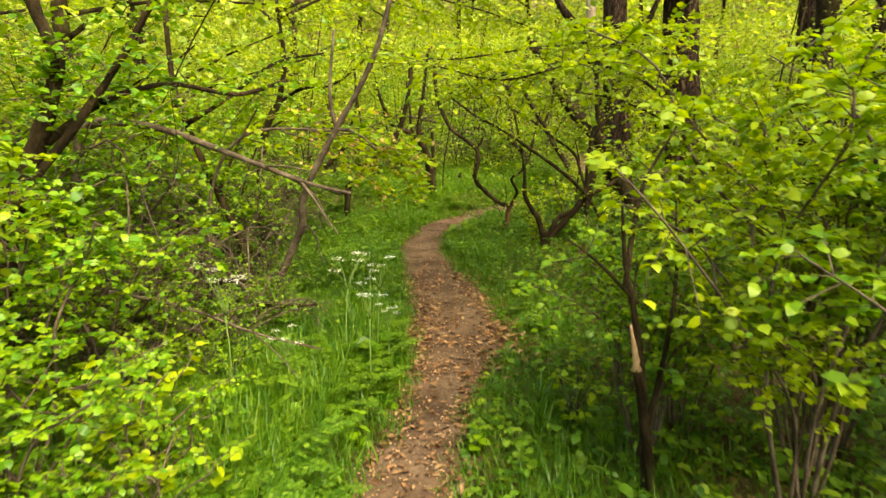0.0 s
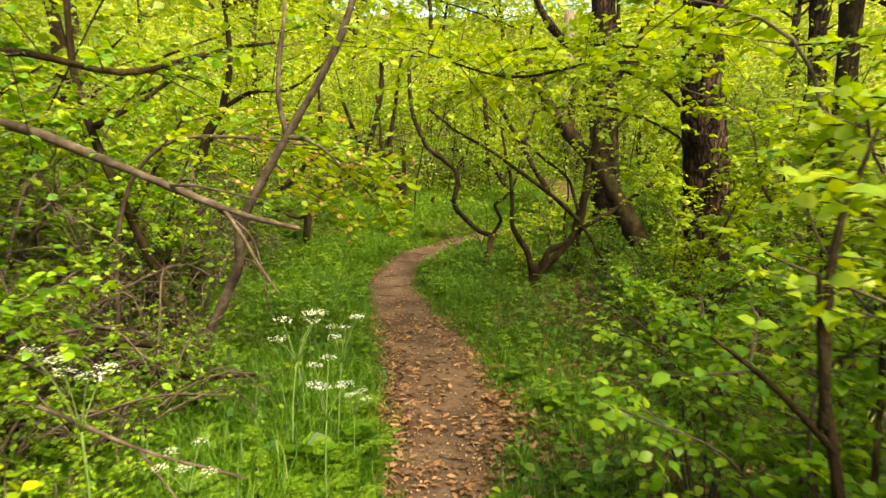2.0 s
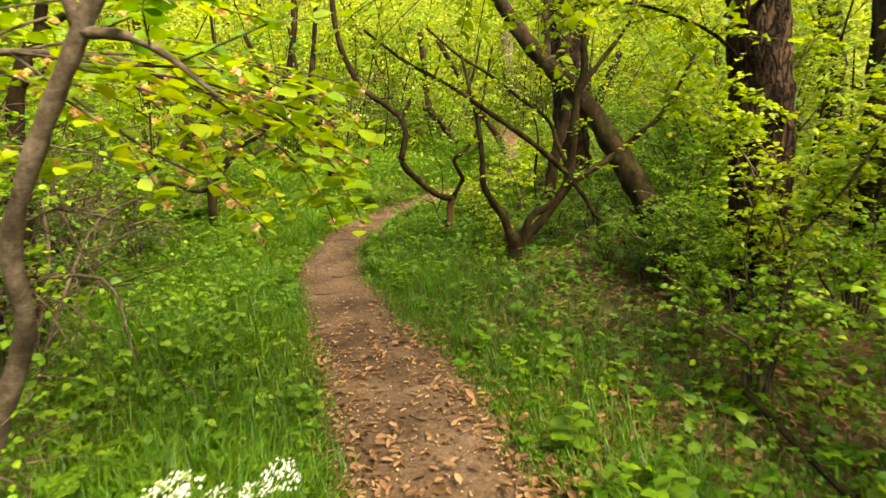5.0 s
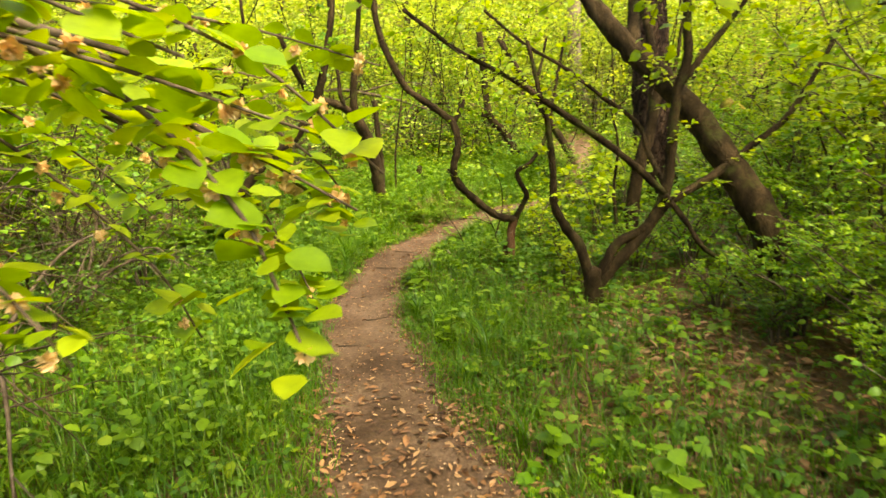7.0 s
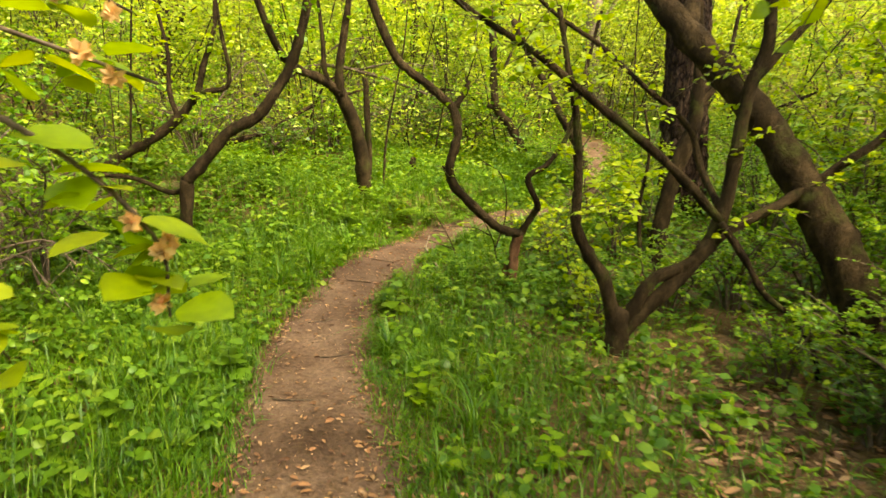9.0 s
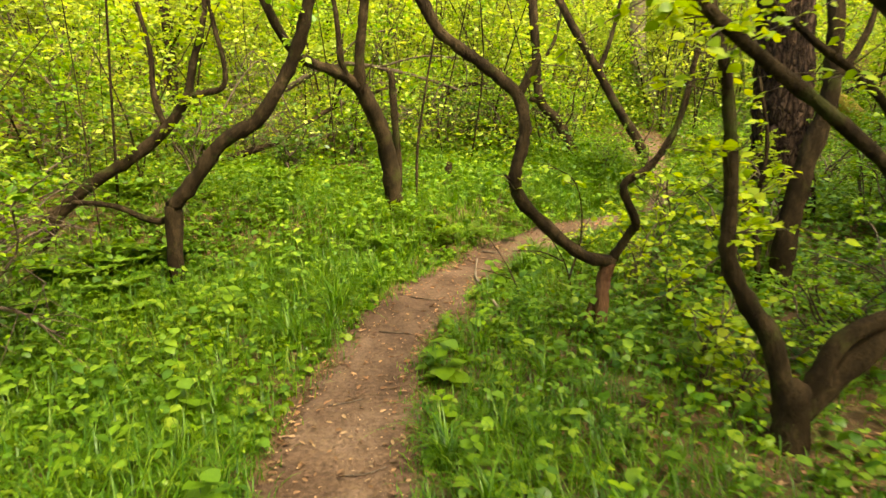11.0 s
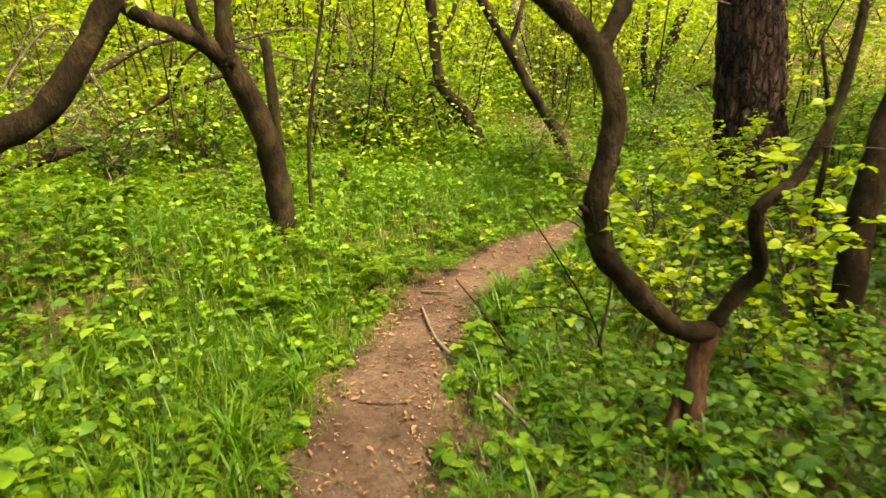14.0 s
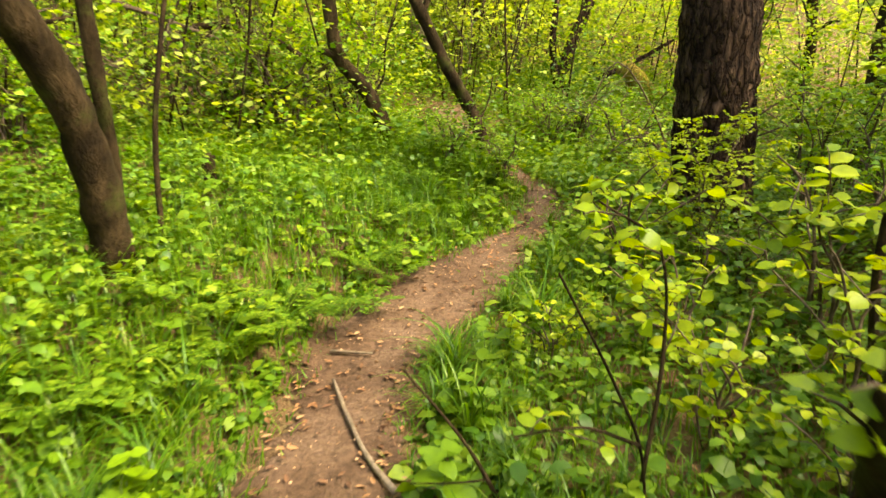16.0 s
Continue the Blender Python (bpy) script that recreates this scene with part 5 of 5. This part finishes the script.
# ---- far woods ----
def far_tree(seed, h, bark):
    g = np.random.default_rng(seed)
    top = thing("forest_tree", 0, 0, 0, "slim woodland tree in fresh leaf on the slope", "tree", "trees of the far wood")
    c = [(0, 0, -0.3)] + [(g.normal(0, 0.12) * q * 2, g.normal(0, 0.12) * q * 2, h * q) for q in (0.2, 0.4, 0.6, 0.8, 1.0)]
    part("trunk", Soup().add(*tube(c, 0.12, 0.03, 9, 5, 0.1, seed)).mesh("trunk", bark), top)
    line = smooth_line(c, 5)
    lines = []
    for k in range(14):
        s = g.uniform(0.15, 0.95)
        a = line[int(s * (len(line) - 1))]
        az = g.uniform(0, 6.28)
        L = g.uniform(0.9, 2.2)
        d = np.array([np.cos(az), np.sin(az), g.uniform(0.1, 0.7)])
        b = [a, a + d * L * 0.5 + (0, 0, 0.05), a + d * L + (0, 0, -0.1)]
        part("limb", Soup().add(*tube(b, 0.03, 0.01, 5, 4, 0.1, k)).mesh("limb", bark), top)
        lines.append(smooth_line(b, 4))
    tw, lf = foliage_on(g, lines, 10, 0.7, 11, 0.12, 0.15, LEAF_FAR, 0.5, 0.006)
    part("crown", lf.mesh("crown", M_FAR_LIT, False), top, "airy yellow-green leaves", "stuff")
    return top


FT = [far_tree(501, 6.5, M_BARK), far_tree(502, 8.0, M_BARK_OLD), far_tree(503, 7.0, M_BARK)]
far_spots = [(1.2, 27.5), (-2.2, 23.5), (3.4, 25.5), (5.2, 28.5), (-5.5, 23.0), (-4.4, 18.5), (0.6, 24.0), (7.2, 22.5), (8.4, 14.8), (7.2, 10.2), (7.4, 6.2), (6.4, 2.4), (-6.4, 13.4), (-7.0, 8.8), (-6.6, 5.0), (-6.2, 0.6), (-3.5, 26.0), (-8.5, 21.0), (10.5, 24.0),
             # trees close to the walk, added so their mostly unseen crowns shade the ground
             (6.0, 8.8), (-4.3, 7.0), (-4.1, 3.4), (4.2, 0.6), (-3.9, -0.8), (-4.9, 10.0),
             (11.5, 10.5), (10.5, 17.0), (-9.5, 16.0), (-9.8, 10.5), (-9.0, 4.0), (10.0, 3.5), (4.5, -6.5), (-4.5, -7.5), (0.5, -11.0), (7.5, -2.5), (-7.5, -2.5)]
for i, (x, y) in enumerate(far_spots):
    place(FT[i % 3], x, y, (i * 97) % 360, 0.9 + 0.3 * ((i * 0.618) % 1), i < 3)


def clumps(n, xr, yr, keep, size, per, lsize, hmax, seed):
    """Leaf sprays over the land as brush: positions chosen by keep(x, y)."""
    g = np.random.default_rng(seed)
    x, y = g.uniform(*xr, n), g.uniform(*yr, n)
    k = keep(x, y)
    x, y = x[k], y[k]
    z = land(x, y) + hmax * g.uniform(0, 1, len(x)) ** 1.25
    c = np.column_stack([x, y, z])
    pos = (c[:, None] + g.normal(0, 1, (len(c), per, 3)) * np.array([size, size, size * 0.35])).reshape(-1, 3)
    m = len(pos)
    az = g.uniform(0, 6.28, m)
    d = np.column_stack([np.cos(az), np.sin(az), g.normal(-0.2, 0.3, m)])
    return leaves(pos, d, g.normal(0, 0.45, (m, 3)) + (0, 0, 1), lsize * g.uniform(0.6, 1.3, m), LEAF_FAR)


def in_wood(x, y):
    d, _ = path_off(x, y)
    clear = np.hypot(x - 8.2, y - 17.6) > 1.5
    return clear & ((d > 4.2 + 0.6 * np.sin(y * 1.7)) | ((y > 17.5) & (d > 0.2)) | ((y > 15.8) & (x < 2.4) & (d > 0.9)))


# far foliage: part of its brightness is painted into the leaf colour
woods = new("far_brushwood", mesh_from("far_brushwood", *clumps(10300, (-13, 14), (-5, 29), in_wood, 0.32, 42, 0.076, 3.6, 601), M_FAR_LIT, False))
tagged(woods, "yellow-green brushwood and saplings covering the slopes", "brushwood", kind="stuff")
slope = new("far_brushwood", mesh_from("far_brushwood", *clumps(7000, (-24, 26), (20, 50), lambda x, y: path_off(x, y)[0] > 0.2, 0.5, 20, 0.24, 12.5, 603), M_FAR_LIT, False))
tagged(slope, "yellow-green tree tops covering the hill behind, paled to look sunlit", "woodland", kind="stuff")
# low dark leaves stand in for the shade under the far trees
woods2 = new("far_brushwood", mesh_from("far_brushwood", *clumps(3200, (-9, 10), (2, 24), in_wood, 0.3, 24, 0.07, 1.1, 602), M_LEAF_SHADED, False))
tagged(woods2, "low brambles under the far trees, their leaves coloured dark as shade", "brushwood", kind="stuff")



def in_copse(x, y):
    return in_wood(x, y) & (np.sin(x * 0.9 + 1.4 * np.sin(y * 0.5)) * np.cos(y * 0.8 - 0.4 * x) > -0.1)


woods3 = new("far_brushwood", mesh_from("far_brushwood", *clumps(5200, (-10, 11), (3, 26), in_copse, 0.26, 40, 0.066, 2.6, 605), M_LEAF, False))
tagged(woods3, "mid-green bushes scattered through the brushwood", "brushwood", kind="stuff")


def thicket(n, seed):
    """Thin bare stems leaning every way, joined."""
    g = np.random.default_rng(seed)
    x, y = g.uniform(-11, 12, n * 3), g.uniform(-5, 27, n * 3)
    k = in_wood(x, y) | ((path_off(x, y)[0] > 2.6) & (g.random(n * 3) < 0.35))
    sp = Soup()
    for px, py in list(zip(x[k], y[k]))[:n]:
        pz, h, r = float(land(px, py)), g.uniform(1.4, 4.0), g.uniform(0.006, 0.022)
        lx, ly = g.normal(0, 0.28, 2) * h
        sp.add(*tube([(px, py, pz - 0.05), (px + lx * 0.35 + g.normal(0, 0.1), py + ly * 0.35, pz + h * 0.5), (px + lx, py + ly, pz + h)], r, r * 0.4, 4, 3, 0.05))
    return sp.mesh("thicket_stems", M_BARK)


bare = new("thicket_stems", thicket(950, 604))
tagged(bare, "thin dark bare stems of the thicket between the leaves", "thicket", kind="stuff")


# ---- grass, herbs, leaf litter ----
def grass_mesh(n, seed):
    g = np.random.default_rng(seed)
    y = g.uniform(-3.0, 17.5, n)
    px = np.interp(y, PATH[:, 1], PATH[:, 0])
    x = px + g.normal(0, 1.0, n) * np.where(y > 10, 2.2, 1.25)
    d, side = path_off(x, y)
    lush = np.where(side < 0, np.clip(1.25 - d / np.where(y > 10, 6.0, 2.8), np.where(y > 10, 0.25, 0.08), 1), np.clip(1.0 - d / 3.0, 0.3, 1))
    patch = 0.5 + 0.5 * np.sin(x * 2.3 + 1.1 * np.sin(y * 1.3)) * np.cos(y * 1.9 + x)
    keep = (d > 0.03 - 0.15 * g.random(n) ** 2) & (g.random(n) < lush * (0.35 + 0.65 * patch))
    x, y, d, side = x[keep], y[keep], d[keep], side[keep]
    m = len(x)
    tall = np.where(side < 0, 0.20, 0.14) * np.clip(0.45 + d * 1.6, 0.45, 1.15) * g.uniform(0.5, 1.5, m) * np.where((y < 6) & (side < 0), 1.35, 0.9)
    az = g.uniform(0, 6.28, m)
    lean = g.uniform(0.15, 1.15, m)
    w = g.uniform(0.0022, 0.0048, m)
    base = np.column_stack([x, y, land(x, y) - 0.01])
    o = np.column_stack([np.cos(az), np.sin(az), 0 * az])
    s = np.column_stack([-np.sin(az), np.cos(az), 0 * az])
    v = []
    for q, ww in ((0, 1.0), (0.4, 0.9), (0.75, 0.6)):
        c = base + o * (tall * lean * q * q)[:, None] + np.array([0, 0, 1]) * (tall * (q - 0.35 * lean * q * q))[:, None]
        v += [c + s * (w * ww)[:, None], c - s * (w * ww)[:, None]]
    v.append(base + o * (tall * lean)[:, None] + np.array([0, 0, 1]) * (tall * (1 - 0.45 * lean))[:, None])
    v = np.stack(v, 1).reshape(-1, 3)
    f = np.array([(0, 1, 3), (0, 3, 2), (2, 3, 5), (2, 5, 4), (4, 5, 6)])
    return v, (f[None] + (np.arange(m) * 7)[:, None, None]).reshape(-1, 3)


grass = new("grass", mesh_from("grass", *grass_mesh(300000, 701), M_GRASS, False))
tagged(grass, "lush green grass edging the path", "grass", kind="stuff")


def herb_mesh(n, seed, whorls, lsize, height, keepf, shape=LEAF_FOLD):
    """Small leafy plants: whorls of leaves on short stems, joined."""
    g = np.random.default_rng(seed)
    x, y = g.uniform(-5.5, 6.0, n), g.uniform(-3.5, 18.5, n)
    d, side = path_off(x, y)
    keep = (d > 0.04) & (g.random(n) < keepf(x, y, d, side))
    x, y, d = x[keep], y[keep], d[keep]
    m = len(x)
    h = height * g.uniform(0.4, 1.3, m) * np.clip(0.35 + d * 0.9, 0.35, 1.1)
    P, D, U, S = [], [], [], []
    for k in range(whorls):
        q = (k + 0.6) / whorls
        for j in range(4):
            az = g.uniform(0, 0.6, m) + j * 1.571 + k * 0.8
            P.append(np.column_stack([x + g.normal(0, 0.012, m), y + g.normal(0, 0.012, m), land(x, y) + h * q]))
            D.append(np.column_stack([np.cos(az), np.sin(az), g.normal(-0.1, 0.3, m)]))
            U.append(g.normal(0, 0.3, (m, 3)) + (0, 0, 1))
            S.append(lsize * np.clip(g.lognormal(-0.15, 0.38, m), 0.3, 1.7) * (1.1 - 0.4 * q))
    return leaves(np.vstack(P), np.vstack(D), np.vstack(U), np.hstack(S), shape)


def herb_keep(x, y, d, side):
    patch = 0.5 + 0.5 * np.sin(x * 1.7 + 2 * np.sin(y * 0.9)) * np.cos(y * 1.3 - x * 0.8)
    thin = np.where((side > 0) & (y > 4.5) & (y < 10.3), 0.45, 1.0)
    return thin * np.where(side < 0, np.clip(0.3 + d * 0.5, 0, 0.85), np.clip(0.42 + 0.1 * d, 0, 0.8)) * (0.36 + 0.64 * patch)


herbs = new("undergrowth", mesh_from("undergrowth", *herb_mesh(36000, 711, 2, 0.064, 0.26, herb_keep), M_HERB, False))
tagged(herbs, "knee-high green herbs and nettles of the woodland floor", "undergrowth", kind="stuff")
ivy = new("undergrowth", mesh_from("undergrowth", *herb_mesh(9000, 712, 2, 0.075, 0.12, lambda x, y, d, s: np.where(s > 0, 0.3, 0.35) * (0.4 + 0.6 * np.sin(x * 3 + y) ** 2)), M_LEAF, False))
tagged(ivy, "broad-leaved low plants creeping over leaf litter", "undergrowth", kind="stuff")
verge = new("undergrowth", mesh_from("undergrowth", *clumps(3400, (2.2, 10.5), (12.6, 21), lambda x, y: path_off(x, y)[0] > 0.25, 0.26, 22, 0.06, 0.32, 606), M_HERB, False))
tagged(verge, "low green herbs covering the slope beyond the bend", "undergrowth", kind="stuff")
carpet = new("undergrowth", mesh_from("undergrowth", *herb_mesh(26000, 714, 3, 0.055, 0.17, lambda x, y, d, s: np.where((y > 8.5) & (y < 16.5) & (d < 3.2), np.where(s < 0, 0.62, np.where(y > 10.3, 0.42, 0.08)), 0.0)), M_HERB, False))
tagged(carpet, "dense carpet of small fresh green herbs inside the bend", "undergrowth", kind="stuff")
fine = new("undergrowth", mesh_from("undergrowth", *herb_mesh(9000, 713, 4, 0.032, 0.16, lambda x, y, d, s: np.clip(1.1 - d * 0.35, 0.1, 0.8), LEAF_FAR), M_GRASS, False))
tagged(fine, "fine feathery bright green weeds between the grass", "undergrowth", kind="stuff")


def litter_at(n, seed, onpath):
    g = np.random.default_rng(seed)
    y = g.uniform(0.8, 15.5, n)
    px, pw = np.interp(y, PATH[:, 1], PATH[:, 0]), np.interp(y, PATH[:, 1], PATH[:, 2])
    if onpath:
        e = np.where(g.random(n) < 0.6, g.choice([-1, 1], n) * g.normal(0.42, 0.12, n), g.uniform(-0.5, 0.5, n))
        x = px + pw * e
    else:
        x = px + 0.3 * pw + np.abs(g.normal(0, 1.6, n)) * np.where(g.random(n) < 0.72, 1, -1)
    dens = np.where((y > 4.2) & (y < 7.8), 1.0, np.where(y < 8.5, 0.75, 0.5))
    k = g.random(n) < dens
    x, y = x[k], y[k]
    d, _ = path_off(x, y)
    m = len(x)
    z = land(x, y) + np.where(d < 0.02, 0.018, 0.012) + g.uniform(0, 0.012, m)
    az = g.uniform(0, 6.28, m)
    return np.column_stack([x, y, z]), np.column_stack([np.cos(az), np.sin(az), g.normal(0, 0.16, m)]), g.normal(0, 0.3, (m, 3)) + (0, 0, 1), g.uniform(0.018, 0.06, m) * np.where(y > 8.2, 0.8, 1.1)


LEAF_CURL = (LEAF_MID[0] * np.array([1, 0.62, 1]) + np.array([[0, 0, 0.0], [0, 0, 0.05], [0, 0, 0.06], [0, 0, 0.16], [0, 0, 0.10], [0, 0, 0.03], [0, 0, 0]]), LEAF_MID[1])
lit = new("leaf_litter", mesh_from("leaf_litter", *leaves(*litter_at(13000, 721, False), LEAF_CURL), M_DEAD, False))
tagged(lit, "brown and orange dead leaves scattered over the ground", "leaf litter", kind="stuff")
lit2 = new("leaf_litter", mesh_from("leaf_litter", *leaves(*litter_at(3200, 722, True), LEAF_CURL), M_DEAD, False))
tagged(lit2, "curled tan dead leaves strewn on the path", "leaf litter", kind="stuff")
chip = litter_at(3800, 723, True)
chips = new("leaf_litter", mesh_from("leaf_litter", *leaves(chip[0], chip[1], chip[2], chip[3] * 0.35, LEAF_FAR), M_BROKEN, False))
tagged(chips, "small pale wood chips and husks on the path", "leaf litter", kind="stuff")

pg = np.random.default_rng(725)
pp = np.vstack([pg.normal((0.58, 5.0), (0.16, 0.45), (420, 2)), pg.normal((1.35, 4.3), (0.3, 0.35), (260, 2)), pg.normal((-0.22, 5.3), (0.12, 0.6), (220, 2)), pg.normal((1.3, 7.2), (0.5, 0.5), (360, 2)), pg.normal((2.2, 8.0), (0.6, 0.7), (850, 2)), pg.normal((1.5, 8.8), (0.5, 0.5), (480, 2)), pg.normal((1.7, 6.2), (0.5, 0.6), (650, 2))])
pn = len(pp)
pa = pg.uniform(0, 6.28, pn)
drift = new("leaf_litter", mesh_from("leaf_litter", *leaves(np.column_stack([pp, land(pp[:, 0], pp[:, 1]) + pg.uniform(0.015, 0.045, pn)]), np.column_stack([np.cos(pa), np.sin(pa), pg.normal(0, 0.25, pn)]), pg.normal(0, 0.4, (pn, 3)) + (0, 0, 1), pg.uniform(0.035, 0.085, pn), LEAF_CURL), M_DEAD, False))
tagged(drift, "drifts of orange-brown dead leaves on the path's edge", "leaf litter", kind="stuff")

# single fallen leaves on the stretch of path in the middle of the walk
lp = litter_at(420, 731, True)
LEAF_ME = [mesh_from("fallen_leaf", LEAF_CURL[0] * np.array([1, w, 1]), LEAF_CURL[1], M_DEAD_ONE, False) for w in (0.7, 0.9, 1.1)]
for i in range(min(280, len(lp[0]))):
    ob = new("fallen_leaf", LEAF_ME[i % 3])
    ob.parent = path
    p, d = lp[0][i], lp[1][i]
    s = lp[3][i] * 1.15
    ob.matrix_basis = pose(*(p + (0, 0, 0.004)), math.degrees(d[2]) * 0.8, 0, math.degrees(math.atan2(d[1], d[0]))) @ Matrix.Diagonal((s, s, s, 1))
